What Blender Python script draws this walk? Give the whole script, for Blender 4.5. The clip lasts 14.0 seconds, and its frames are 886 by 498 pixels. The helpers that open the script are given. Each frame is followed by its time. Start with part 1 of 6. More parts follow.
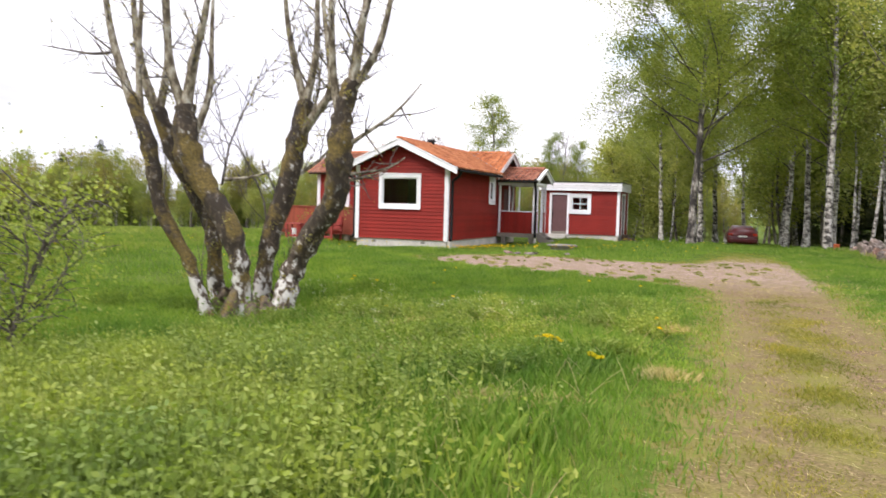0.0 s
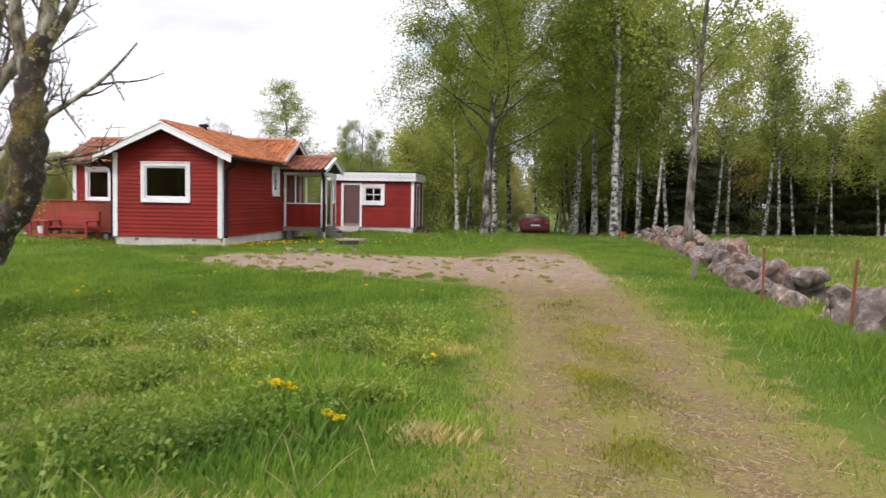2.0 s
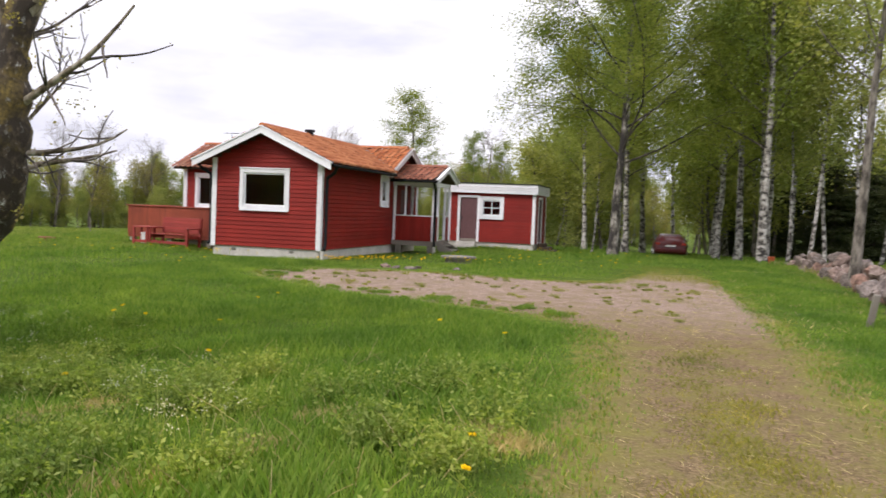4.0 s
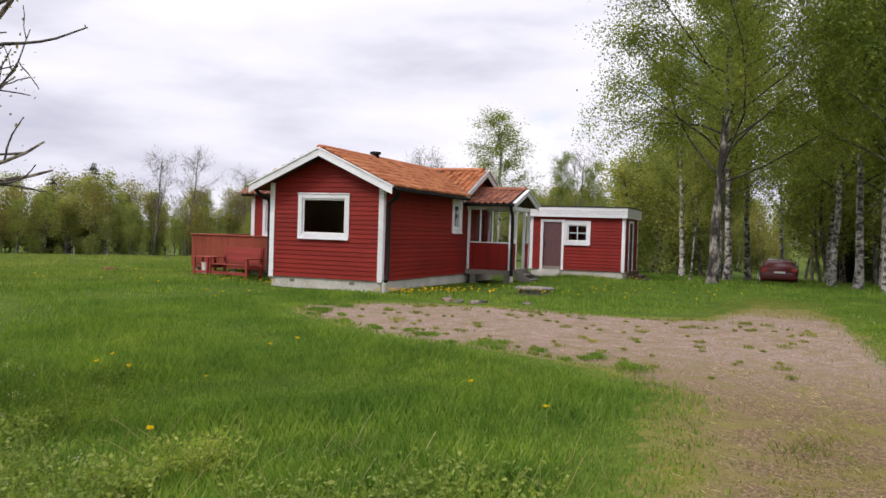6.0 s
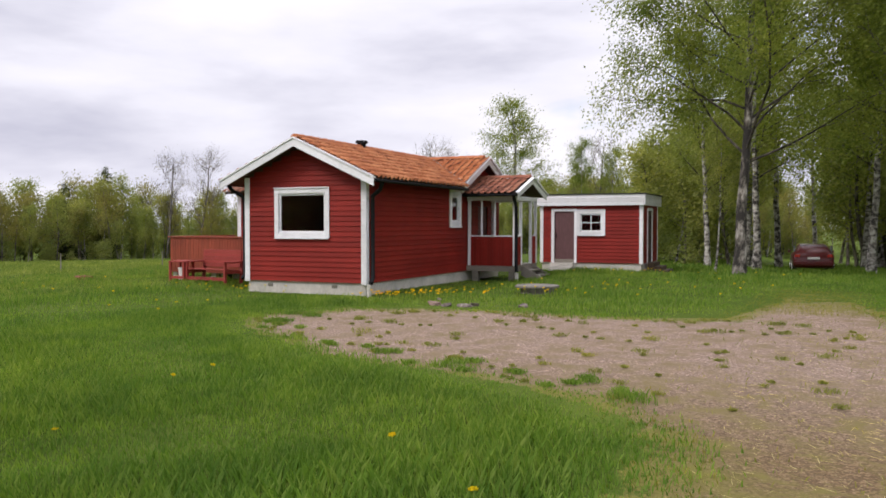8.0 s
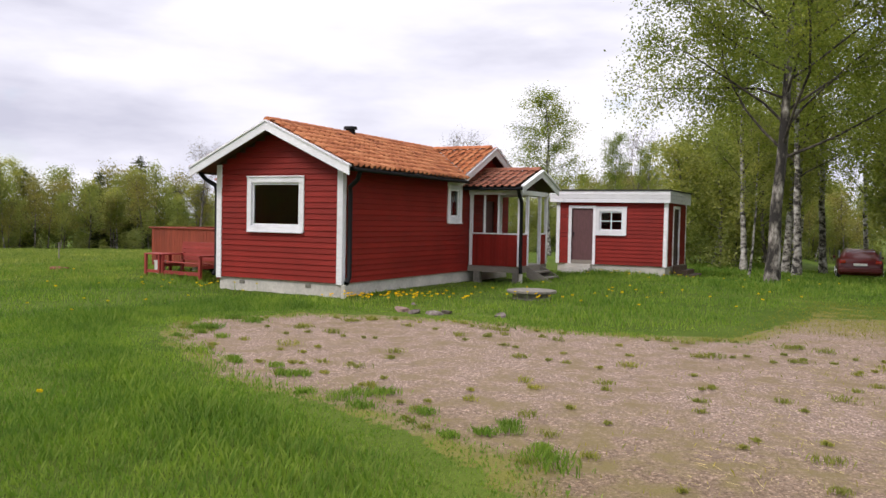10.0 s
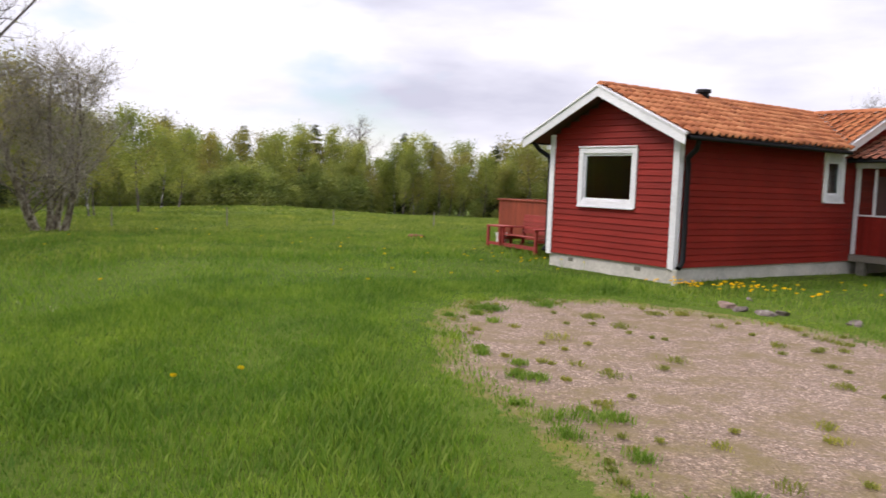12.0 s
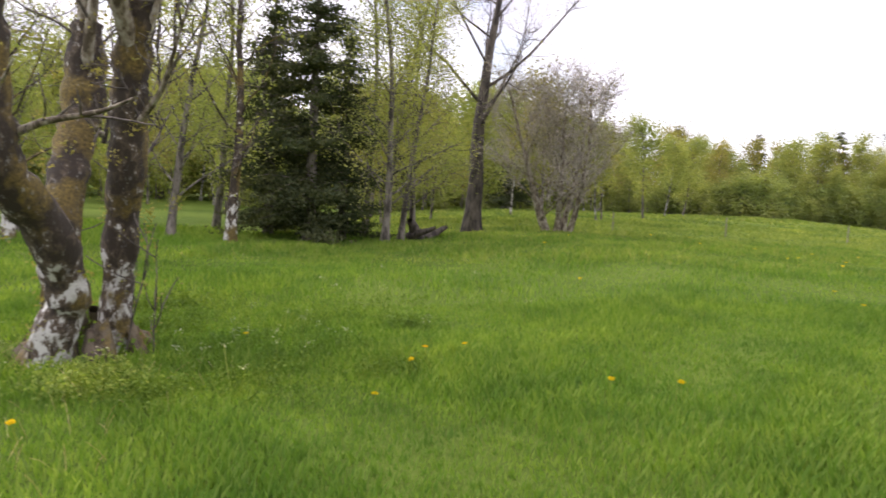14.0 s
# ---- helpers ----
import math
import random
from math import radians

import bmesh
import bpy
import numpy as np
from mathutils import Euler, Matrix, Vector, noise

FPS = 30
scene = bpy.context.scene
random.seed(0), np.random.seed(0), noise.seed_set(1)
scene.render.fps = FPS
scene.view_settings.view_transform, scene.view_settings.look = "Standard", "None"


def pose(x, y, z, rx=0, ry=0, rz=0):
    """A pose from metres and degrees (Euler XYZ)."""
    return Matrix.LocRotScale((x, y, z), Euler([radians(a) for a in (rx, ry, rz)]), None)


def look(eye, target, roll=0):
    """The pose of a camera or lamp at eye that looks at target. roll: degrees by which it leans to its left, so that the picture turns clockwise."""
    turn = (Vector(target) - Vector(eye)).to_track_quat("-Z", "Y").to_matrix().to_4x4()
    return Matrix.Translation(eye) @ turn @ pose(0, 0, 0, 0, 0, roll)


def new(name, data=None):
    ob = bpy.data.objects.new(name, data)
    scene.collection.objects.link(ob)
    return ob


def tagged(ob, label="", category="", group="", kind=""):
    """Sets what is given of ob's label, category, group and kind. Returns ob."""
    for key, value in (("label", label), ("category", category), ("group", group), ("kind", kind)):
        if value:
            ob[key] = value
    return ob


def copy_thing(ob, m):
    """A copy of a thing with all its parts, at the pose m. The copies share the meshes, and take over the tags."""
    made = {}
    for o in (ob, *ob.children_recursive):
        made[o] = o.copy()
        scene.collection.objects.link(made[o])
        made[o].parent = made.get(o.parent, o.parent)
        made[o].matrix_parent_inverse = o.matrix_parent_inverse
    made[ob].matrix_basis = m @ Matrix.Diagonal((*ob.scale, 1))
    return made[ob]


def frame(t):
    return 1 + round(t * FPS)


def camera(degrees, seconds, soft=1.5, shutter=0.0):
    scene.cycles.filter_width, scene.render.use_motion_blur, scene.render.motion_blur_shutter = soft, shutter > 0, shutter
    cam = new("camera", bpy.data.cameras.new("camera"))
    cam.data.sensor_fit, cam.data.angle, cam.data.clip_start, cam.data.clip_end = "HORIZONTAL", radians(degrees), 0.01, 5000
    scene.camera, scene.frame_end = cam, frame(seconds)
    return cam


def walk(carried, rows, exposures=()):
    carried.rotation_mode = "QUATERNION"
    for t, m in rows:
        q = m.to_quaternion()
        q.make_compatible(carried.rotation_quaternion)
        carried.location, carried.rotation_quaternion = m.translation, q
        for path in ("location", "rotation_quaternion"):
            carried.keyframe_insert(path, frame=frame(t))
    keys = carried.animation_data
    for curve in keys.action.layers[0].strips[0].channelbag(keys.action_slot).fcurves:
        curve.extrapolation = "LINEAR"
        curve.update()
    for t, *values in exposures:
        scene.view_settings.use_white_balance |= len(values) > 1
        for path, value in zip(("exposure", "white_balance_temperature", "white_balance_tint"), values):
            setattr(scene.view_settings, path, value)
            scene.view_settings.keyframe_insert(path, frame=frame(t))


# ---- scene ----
cam = camera(57.0, 14.0, shutter=0.25)
PATH = [
    (0, (10.086, -28.306, 1.66), (9.408, -26.428, 1.553), 1.6),
    (0.5, (10.11, -27.72, 1.683), (9.583, -25.799, 1.496), 2.9),
    (1, (10.096, -27.074, 1.662), (9.677, -25.123, 1.52), 2.4),
    (1.5, (10.15, -26.385, 1.681), (9.831, -24.415, 1.557), 0.5),
    (2, (10.139, -25.876, 1.703), (9.924, -23.892, 1.584), 1.0),
    (2.5, (10.126, -25.303, 1.719), (10.026, -23.308, 1.638), 0.1),
    (3, (10.297, -24.474, 1.701), (10.002, -22.5, 1.582), 0.5),
    (3.5, (10.374, -23.785, 1.68), (10.013, -21.819, 1.61), 1.6),
    (4, (10.311, -22.998, 1.735), (9.776, -21.073, 1.64), 2.4),
    (4.2, (10.296, -22.8, 1.742), (9.678, -20.901, 1.636), 1.9),
    (6.3, (10.337, -20.125, 1.821), (9.537, -18.292, 1.797), 0.8),
    (6.5, (10.344, -19.875, 1.826), (9.514, -18.056, 1.81), 0.1),
    (7, (10.318, -19.263, 1.85), (9.473, -17.451, 1.784), 1.6),
    (7.5, (10.296, -18.635, 1.835), (9.563, -16.774, 1.838), -0.0),
    (8, (10.248, -17.967, 1.837), (9.425, -16.145, 1.778), 0.0),
    (8.2, (10.255, -17.678, 1.842), (9.415, -15.866, 1.736), 0.9),
    (10.3, (10.669, -15.0, 1.854), (9.7, -13.251, 1.799), 1.1),
    (10.5, (10.689, -14.731, 1.854), (9.629, -13.036, 1.791), 1.5),
    (11, (10.723, -14.162, 1.846), (9.615, -12.498, 1.802), 3.4),
    (11.5, (10.674, -13.64, 1.864), (9.304, -12.183, 1.82), 2.1),
    (12, (10.676, -13.162, 1.897), (9.045, -12.015, 1.734), 2.2),
    (12.5, (10.647, -12.845, 1.899), (8.883, -11.911, 1.779), 1.7),
    (13, (10.58, -12.667, 1.901), (8.681, -12.069, 1.714), 3.9),
    (13.5, (10.554, -12.589, 1.889), (8.587, -12.295, 1.68), 4.0),
    (14, (10.557, -12.622, 1.87), (8.567, -12.609, 1.67), 3.4),
]
walk(cam, [(t, look(eye, target, roll)) for t, eye, target, roll in PATH], exposures=[(0.0, 0.68, 6600, 15), (1.5, 0.42, 6600, 15), (3.0, 0.38, 6600, 15), (7.0, 0.02, 6600, 15), (11.0, 0.2, 6600, 15), (12.5, 0.27, 6600, 17), (14.0, 0.68, 6600, 20)])

# ---- world and sun ----
world = bpy.data.worlds.new("overcast_sky")
scene.world = world
world.use_nodes = True


def build_sky():
    nt = world.node_tree
    nt.nodes.clear()
    n = nt.nodes.new
    out = n("ShaderNodeOutputWorld")
    sky = n("ShaderNodeTexSky")
    sky.sky_type, sky.sun_disc = "NISHITA", False
    sky.sun_elevation, sky.sun_rotation = radians(44), radians(215)
    b_sky = n("ShaderNodeBackground")
    b_sky.inputs["Strength"].default_value = 0.15
    nt.links.new(sky.outputs["Color"], b_sky.inputs["Color"])
    co = n("ShaderNodeTexCoord")
    mp = n("ShaderNodeMapping")
    mp.inputs["Scale"].default_value = (1.0, 1.0, 3.6)
    nt.links.new(co.outputs["Generated"], mp.inputs["Vector"])
    tone = n("ShaderNodeTexNoise")
    tone.inputs["Scale"].default_value, tone.inputs["Detail"].default_value, tone.inputs["Roughness"].default_value = 2.3, 6.0, 0.5
    nt.links.new(mp.outputs["Vector"], tone.inputs["Vector"])
    ramp = n("ShaderNodeValToRGB")
    e = ramp.color_ramp.elements
    e[0].position, e[0].color = 0.32, (0.53, 0.55, 0.66, 1)
    e[1].position, e[1].color = 0.66, (0.98, 0.985, 1.02, 1)
    mid = e.new(0.49)
    mid.color = (0.81, 0.83, 0.92, 1)
    nt.links.new(tone.outputs["Fac"], ramp.inputs["Fac"])
    b_cloud = n("ShaderNodeBackground")
    # an overcast sky is brighter overhead than at the horizon
    xyz = n("ShaderNodeSeparateXYZ")
    nt.links.new(co.outputs["Generated"], xyz.inputs[0])
    lift = n("ShaderNodeMapRange")
    lift.inputs["From Min"].default_value, lift.inputs["From Max"].default_value = 0.25, 1.0
    lift.inputs["To Min"].default_value, lift.inputs["To Max"].default_value = CLOUD, CLOUD * 1.9
    nt.links.new(xyz.outputs["Z"], lift.inputs["Value"])
    nt.links.new(lift.outputs["Result"], b_cloud.inputs["Strength"])
    nt.links.new(ramp.outputs["Color"], b_cloud.inputs["Color"])
    gap = n("ShaderNodeTexNoise")
    gap.inputs["Scale"].default_value, gap.inputs["Detail"].default_value = 3.1, 5.0
    mp2 = n("ShaderNodeMapping")
    mp2.inputs["Location"].default_value, mp2.inputs["Scale"].default_value = (3.7, 1.3, 0.4), (1.0, 1.0, 2.2)
    nt.links.new(co.outputs["Generated"], mp2.inputs["Vector"])
    nt.links.new(mp2.outputs["Vector"], gap.inputs["Vector"])
    gr = n("ShaderNodeValToRGB")
    gr.color_ramp.elements[0].position, gr.color_ramp.elements[1].position = 0.27, 0.40
    nt.links.new(gap.outputs["Fac"], gr.inputs["Fac"])
    mix = n("ShaderNodeMixShader")
    nt.links.new(gr.outputs["Color"], mix.inputs[0])
    nt.links.new(b_sky.outputs[0], mix.inputs[1])
    nt.links.new(b_cloud.outputs[0], mix.inputs[2])
    nt.links.new(mix.outputs[0], out.inputs["Surface"])


CLOUD = 1.06
build_sky()
sun_data = bpy.data.lights.new("sun", "SUN")
sun_data.energy, sun_data.angle, sun_data.color = 1.75, radians(14), (1.0, 0.96, 0.9)
sun = new("sun", sun_data)
sun.matrix_world = look((-24, -34, 40), (0, 0, 0))


# ---- materials ----
def material(name, rough=0.7, metal=0.0):
    m = bpy.data.materials.new(name)
    m.use_nodes = True
    b = m.node_tree.nodes["Principled BSDF"]
    b.inputs["Roughness"].default_value, b.inputs["Metallic"].default_value = rough, metal
    return m, m.node_tree, b


def noise_node(nt, scale, detail=4.0, rough=0.55, stretch=None, coords="Object"):
    co = nt.nodes.new("ShaderNodeTexCoord")
    tx = nt.nodes.new("ShaderNodeTexNoise")
    tx.inputs["Scale"].default_value, tx.inputs["Detail"].default_value, tx.inputs["Roughness"].default_value = scale, detail, rough
    mp = nt.nodes.new("ShaderNodeMapping")
    if stretch:
        mp.inputs["Scale"].default_value = stretch
    if coords == "World":
        geo = nt.nodes.new("ShaderNodeNewGeometry")
        nt.links.new(geo.outputs["Position"], mp.inputs["Vector"])
    else:
        nt.links.new(co.outputs[coords], mp.inputs["Vector"])
    nt.links.new(mp.outputs["Vector"], tx.inputs["Vector"])
    return tx


def ramp_node(nt, source, stops):
    r = nt.nodes.new("ShaderNodeValToRGB")
    e = r.color_ramp.elements
    while len(e) < len(stops):
        e.new(0.5)
    for el, (p, c) in zip(e, stops):
        el.position, el.color = p, (*c, 1)
    nt.links.new(source, r.inputs["Fac"])
    return r.outputs["Color"]


def mix_node(nt, fac, a, b, kind="MIX"):
    m = nt.nodes.new("ShaderNodeMix")
    m.data_type, m.blend_type = "RGBA", kind
    for sock, v in ((m.inputs[0], fac), (m.inputs[6], a), (m.inputs[7], b)):
        if isinstance(v, (int, float)):
            sock.default_value = v
        elif isinstance(v, tuple):
            sock.default_value = (*v, 1)
        else:
            nt.links.new(v, sock)
    return m.outputs[2]


def bump(nt, b, height, strength=0.3, dist=0.01):
    n = nt.nodes.new("ShaderNodeBump")
    n.inputs["Strength"].default_value, n.inputs["Distance"].default_value = strength, dist
    nt.links.new(height, n.inputs["Height"])
    nt.links.new(n.outputs["Normal"], b.inputs["Normal"])


def painted_wood(name, dark, light, worn, rough=0.6, stretch=(2, 2, 30)):
    """Painted boards: broad fading, fine grain along the board, a little wear, and a tone of its own for each piece."""
    m, nt, b = material(name, rough)
    broad = noise_node(nt, 0.9, 3, coords="World")
    grain = noise_node(nt, 3.0, 5, stretch=stretch, coords="World")
    base = ramp_node(nt, broad.outputs["Fac"], [(0.3, dark), (0.7, light)])
    fine = ramp_node(nt, grain.outputs["Fac"], [(0.35, (0.8, 0.8, 0.8)), (0.65, (1.1, 1.1, 1.1))])
    col = mix_node(nt, 0.8, base, fine, "MULTIPLY")
    info = nt.nodes.new("ShaderNodeObjectInfo")
    tint = ramp_node(nt, info.outputs["Random"], [(0.0, (0.86, 0.86, 0.86)), (1.0, (1.1, 1.1, 1.1))])
    col = mix_node(nt, 1.0, col, tint, "MULTIPLY")
    spots = noise_node(nt, 14.0, 6, 0.7, coords="World")
    mask = ramp_node(nt, spots.outputs["Fac"], [(0.66, (0, 0, 0)), (0.76, (1, 1, 1))])
    col = mix_node(nt, mask, col, worn)
    nt.links.new(col, b.inputs["Base Color"])
    bump(nt, b, grain.outputs["Fac"], 0.25, 0.004)
    return m


def speckled(name, stops, scale, rough=0.85, relief=0.4, dist=0.01, second=None, coords="World", stretch=None):
    m, nt, b = material(name, rough)
    tx = noise_node(nt, scale, 6, 0.65, coords=coords, stretch=stretch)
    col = ramp_node(nt, tx.outputs["Fac"], stops)
    if second:
        big = noise_node(nt, second[0], 3, coords=coords)
        tone = ramp_node(nt, big.outputs["Fac"], [(0.3, second[1]), (0.7, second[2])])
        col = mix_node(nt, 1.0, col, tone, "MULTIPLY")
    nt.links.new(col, b.inputs["Base Color"])
    bump(nt, b, tx.outputs["Fac"], relief, dist)
    return m


def leafy(name, c0, c1, c2, rough=0.55, through_light=0.35):
    """Leaves and blades: a tone for each one, and light that shines through."""
    m, nt, b = material(name, min(0.9, rough + 0.25))
    b.inputs["Specular IOR Level"].default_value = 0.18
    geo = nt.nodes.new("ShaderNodeNewGeometry")
    col = ramp_node(nt, geo.outputs["Random Per Island"], [(0.0, c0), (0.5, c1), (1.0, c2)])
    big = noise_node(nt, 0.35, 3, coords="World")
    tone = ramp_node(nt, big.outputs["Fac"], [(0.3, (0.68, 0.76, 0.7)), (0.7, (1.22, 1.1, 1.0))])
    col = mix_node(nt, 1.0, col, tone, "MULTIPLY")
    small = noise_node(nt, 1.3, 4, 0.65, coords="World")
    col = mix_node(nt, 1.0, col, ramp_node(nt, small.outputs["Fac"], [(0.33, (0.72, 0.78, 0.84)), (0.66, (1.2, 1.14, 1.0))]), "MULTIPLY")
    nt.links.new(col, b.inputs["Base Color"])
    tr = nt.nodes.new("ShaderNodeBsdfTranslucent")
    nt.links.new(mix_node(nt, 1.0, col, (1.2, 1.25, 0.6), "MULTIPLY"), tr.inputs["Color"])
    mx = nt.nodes.new("ShaderNodeMixShader")
    mx.inputs[0].default_value = through_light
    nt.links.new(b.outputs[0], mx.inputs[1])
    nt.links.new(tr.outputs[0], mx.inputs[2])
    nt.links.new(mx.outputs[0], nt.nodes["Material Output"].inputs["Surface"])
    return m


RED = painted_wood("red_paint", (0.2, 0.0145, 0.0095), (0.262, 0.0205, 0.0135), (0.12, 0.013, 0.008))
RED.node_tree.nodes["Principled BSDF"].inputs["Specular IOR Level"].default_value = 0.2
RED_DECK = painted_wood("red_brown_stain", (0.22, 0.04, 0.018), (0.33, 0.065, 0.03), (0.14, 0.03, 0.02), stretch=(30, 30, 2))
RED_BENCH = painted_wood("red_bench_paint", (0.27, 0.035, 0.028), (0.36, 0.05, 0.04), (0.18, 0.03, 0.025))
WHITE = painted_wood("white_paint", (0.74, 0.74, 0.76), (0.86, 0.86, 0.88), (0.6, 0.59, 0.56), 0.5)
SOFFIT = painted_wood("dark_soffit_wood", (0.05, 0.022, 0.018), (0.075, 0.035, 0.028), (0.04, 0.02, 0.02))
DOOR = painted_wood("brown_door_paint", (0.115, 0.05, 0.052), (0.14, 0.062, 0.065), (0.1, 0.045, 0.045), stretch=(10, 10, 2))
GREYWOOD = painted_wood("weathered_wood", (0.16, 0.14, 0.115), (0.26, 0.23, 0.19), (0.1, 0.09, 0.07))
BROWNWOOD = painted_wood("brown_step_wood", (0.06, 0.035, 0.025), (0.1, 0.06, 0.04), (0.05, 0.03, 0.02))
CONCRETE = speckled("foundation_concrete", [(0.3, (0.44, 0.42, 0.39)), (0.7, (0.62, 0.6, 0.56))], 18, 0.9, 0.5, 0.01, (1.3, (0.75, 0.75, 0.72), (1.1, 1.08, 1.05)))
BLACK = speckled("black_metal", [(0.3, (0.006, 0.006, 0.007)), (0.7, (0.013, 0.013, 0.015))], 30, 0.7, 0.1)
BLACK.node_tree.nodes["Principled BSDF"].inputs["Specular IOR Level"].default_value = 0.2
OLDCONCRETE = speckled("old_concrete", [(0.3, (0.13, 0.12, 0.1)), (0.7, (0.27, 0.25, 0.22))], 12, 0.95, 0.6, 0.01, (1.6, (0.7, 0.72, 0.65), (1.1, 1.08, 1.05)))
FELT = speckled("roof_felt", [(0.3, (0.02, 0.02, 0.02)), (0.7, (0.045, 0.043, 0.04))], 40, 0.9, 0.4)
STONE = speckled("field_stone", [(0.28, (0.05, 0.04, 0.035)), (0.46, (0.15, 0.125, 0.112)), (0.6, (0.25, 0.215, 0.2)), (0.7, (0.45, 0.44, 0.4))], 7.5, 0.9, 0.7, 0.03, (1.0, (0.7, 0.66, 0.64), (1.12, 1.08, 1.05)))
RUST = speckled("rusty_iron", [(0.3, (0.12, 0.035, 0.018)), (0.7, (0.24, 0.08, 0.04))], 22, 0.85, 0.5)
# near-black for all inner surfaces: the rooms' dimness is put into the colour
DARK = speckled("dark_room_shade", [(0.3, (0.03, 0.026, 0.022)), (0.7, (0.06, 0.05, 0.042))], 1.5, 0.9, 0.1)
CURTAIN = speckled("pale_curtain", [(0.3, (0.5, 0.48, 0.45)), (0.7, (0.62, 0.6, 0.56))], 6, 0.9, 0.2, stretch=(8, 8, 0.5))
PLASTIC_W = speckled("white_plastic", [(0.3, (0.7, 0.7, 0.7)), (0.7, (0.78, 0.78, 0.78))], 5, 0.5, 0.05)
ORANGE = speckled("orange_plastic", [(0.3, (0.5, 0.1, 0.03)), (0.7, (0.6, 0.14, 0.05))], 5, 0.6, 0.05)


def tile_material(name, stops):
    m, nt, b = material(name, 0.8)
    info = nt.nodes.new("ShaderNodeObjectInfo")
    geo = nt.nodes.new("ShaderNodeNewGeometry")
    tx = noise_node(nt, 1.6, 6, 0.7, coords="World")
    a = nt.nodes.new("ShaderNodeMath")
    a.operation = "MULTIPLY_ADD"
    nt.links.new(geo.outputs["Random Per Island"], a.inputs[0])
    a.inputs[1].default_value = 0.35
    nt.links.new(tx.outputs["Fac"], a.inputs[2])
    col = ramp_node(nt, a.outputs[0], stops)
    nt.links.new(col, b.inputs["Base Color"])
    fine = noise_node(nt, 40, 4, coords="World")
    bump(nt, b, fine.outputs["Fac"], 0.3, 0.005)
    return m


TILE = tile_material("orange_clay_tile", [(0.3, (0.17, 0.05, 0.02)), (0.6, (0.41, 0.128, 0.044)), (0.95, (0.58, 0.235, 0.095))])
TILE_OLD = tile_material("aged_clay_tile", [(0.3, (0.1, 0.05, 0.04)), (0.6, (0.3, 0.1, 0.055)), (0.95, (0.4, 0.2, 0.13))])


def glass_material():
    m, nt, b = material("window_glass", 0.03)
    b.inputs["Base Color"].default_value = (0.9, 0.95, 0.93, 1)
    b.inputs["Transmission Weight"].default_value, b.inputs["IOR"].default_value = 1.0, 1.45
    return m


GLASS = glass_material()


def bark_material(name, pale, mid, dark, scale, stretch, moss=0.0, cut=(0.42, 0.52)):
    m, nt, b = material(name, 0.9)
    tx = noise_node(nt, scale, 5, 0.65, stretch=stretch, coords="World")
    fac = tx.outputs["Fac"]
    if moss:
        geo = nt.nodes.new("ShaderNodeNewGeometry")
        xyz = nt.nodes.new("ShaderNodeSeparateXYZ")
        nt.links.new(geo.outputs["Position"], xyz.inputs[0])
        low = nt.nodes.new("ShaderNodeMapRange")
        low.inputs["From Min"].default_value, low.inputs["From Max"].default_value = 0.0, 1.3
        low.inputs["To Min"].default_value, low.inputs["To Max"].default_value = 0.1, -0.07
        nt.links.new(xyz.outputs["Z"], low.inputs["Value"])
        add = nt.nodes.new("ShaderNodeMath")
        nt.links.new(fac, add.inputs[0])
        nt.links.new(low.outputs["Result"], add.inputs[1])
        fac = add.outputs[0]
    col = ramp_node(nt, fac, [(cut[0], dark), (cut[1], mid), (cut[1] + (0.06 if moss else 0.16), pale)])
    if moss:
        mo = noise_node(nt, 1.7, 4, 0.6, coords="World")
        mask = ramp_node(nt, mo.outputs["Fac"], [(0.56 - moss, (0, 0, 0)), (0.64 - moss, (1, 1, 1))])
        fine = noise_node(nt, 30, 3, coords="World")
        green = ramp_node(nt, fine.outputs["Fac"], [(0.3, (0.05, 0.037, 0.012)), (0.7, (0.19, 0.135, 0.032))])
        col = mix_node(nt, mask, col, green)
        lichen = noise_node(nt, 11, 6, 0.75, coords="World", stretch=(1, 1, 0.6))
        col = mix_node(nt, ramp_node(nt, lichen.outputs["Fac"], [(0.59, (0, 0, 0)), (0.72, (1, 1, 1))]), col, tuple(0.62 * v for v in pale))
    nt.links.new(col, b.inputs["Base Color"])
    bump(nt, b, tx.outputs["Fac"], 0.9, 0.03)
    return m


BIRCH = bark_material("birch_bark", (0.56, 0.54, 0.5), (0.24, 0.22, 0.195), (0.03, 0.027, 0.024), 4.0, (1.0, 1.0, 1.3), cut=(0.42, 0.5))
BIRCH_DARK = bark_material("rough_birch_bark", (0.5, 0.47, 0.42), (0.13, 0.115, 0.095), (0.022, 0.019, 0.016), 4.0, (1, 1, 0.4), cut=(0.44, 0.53))
DARKBARK = bark_material("dark_rough_bark", (0.13, 0.11, 0.085), (0.075, 0.062, 0.048), (0.025, 0.02, 0.016), 7.0, (1, 1, 0.3))
PALETWIG = bark_material("pale_twig_bark", (0.48, 0.43, 0.35), (0.36, 0.32, 0.26), (0.2, 0.17, 0.14), 9.0, (1, 1, 0.5))
GREYBARK = bark_material("grey_bark", (0.28, 0.25, 0.21), (0.16, 0.14, 0.115), (0.05, 0.042, 0.034), 7.0, (1, 1, 0.3))
MOSSBARK = bark_material("mossy_bark", (0.54, 0.53, 0.49), (0.1, 0.074, 0.048), (0.034, 0.025, 0.016), 8.5, (1, 1, 0.7), 0.06, cut=(0.44, 0.555))
MOSSROOT = bark_material("mossy_root_bark", (0.12, 0.095, 0.062), (0.06, 0.043, 0.027), (0.022, 0.016, 0.011), 7.5, (1, 1, 0.6), 0.03, cut=(0.44, 0.54))
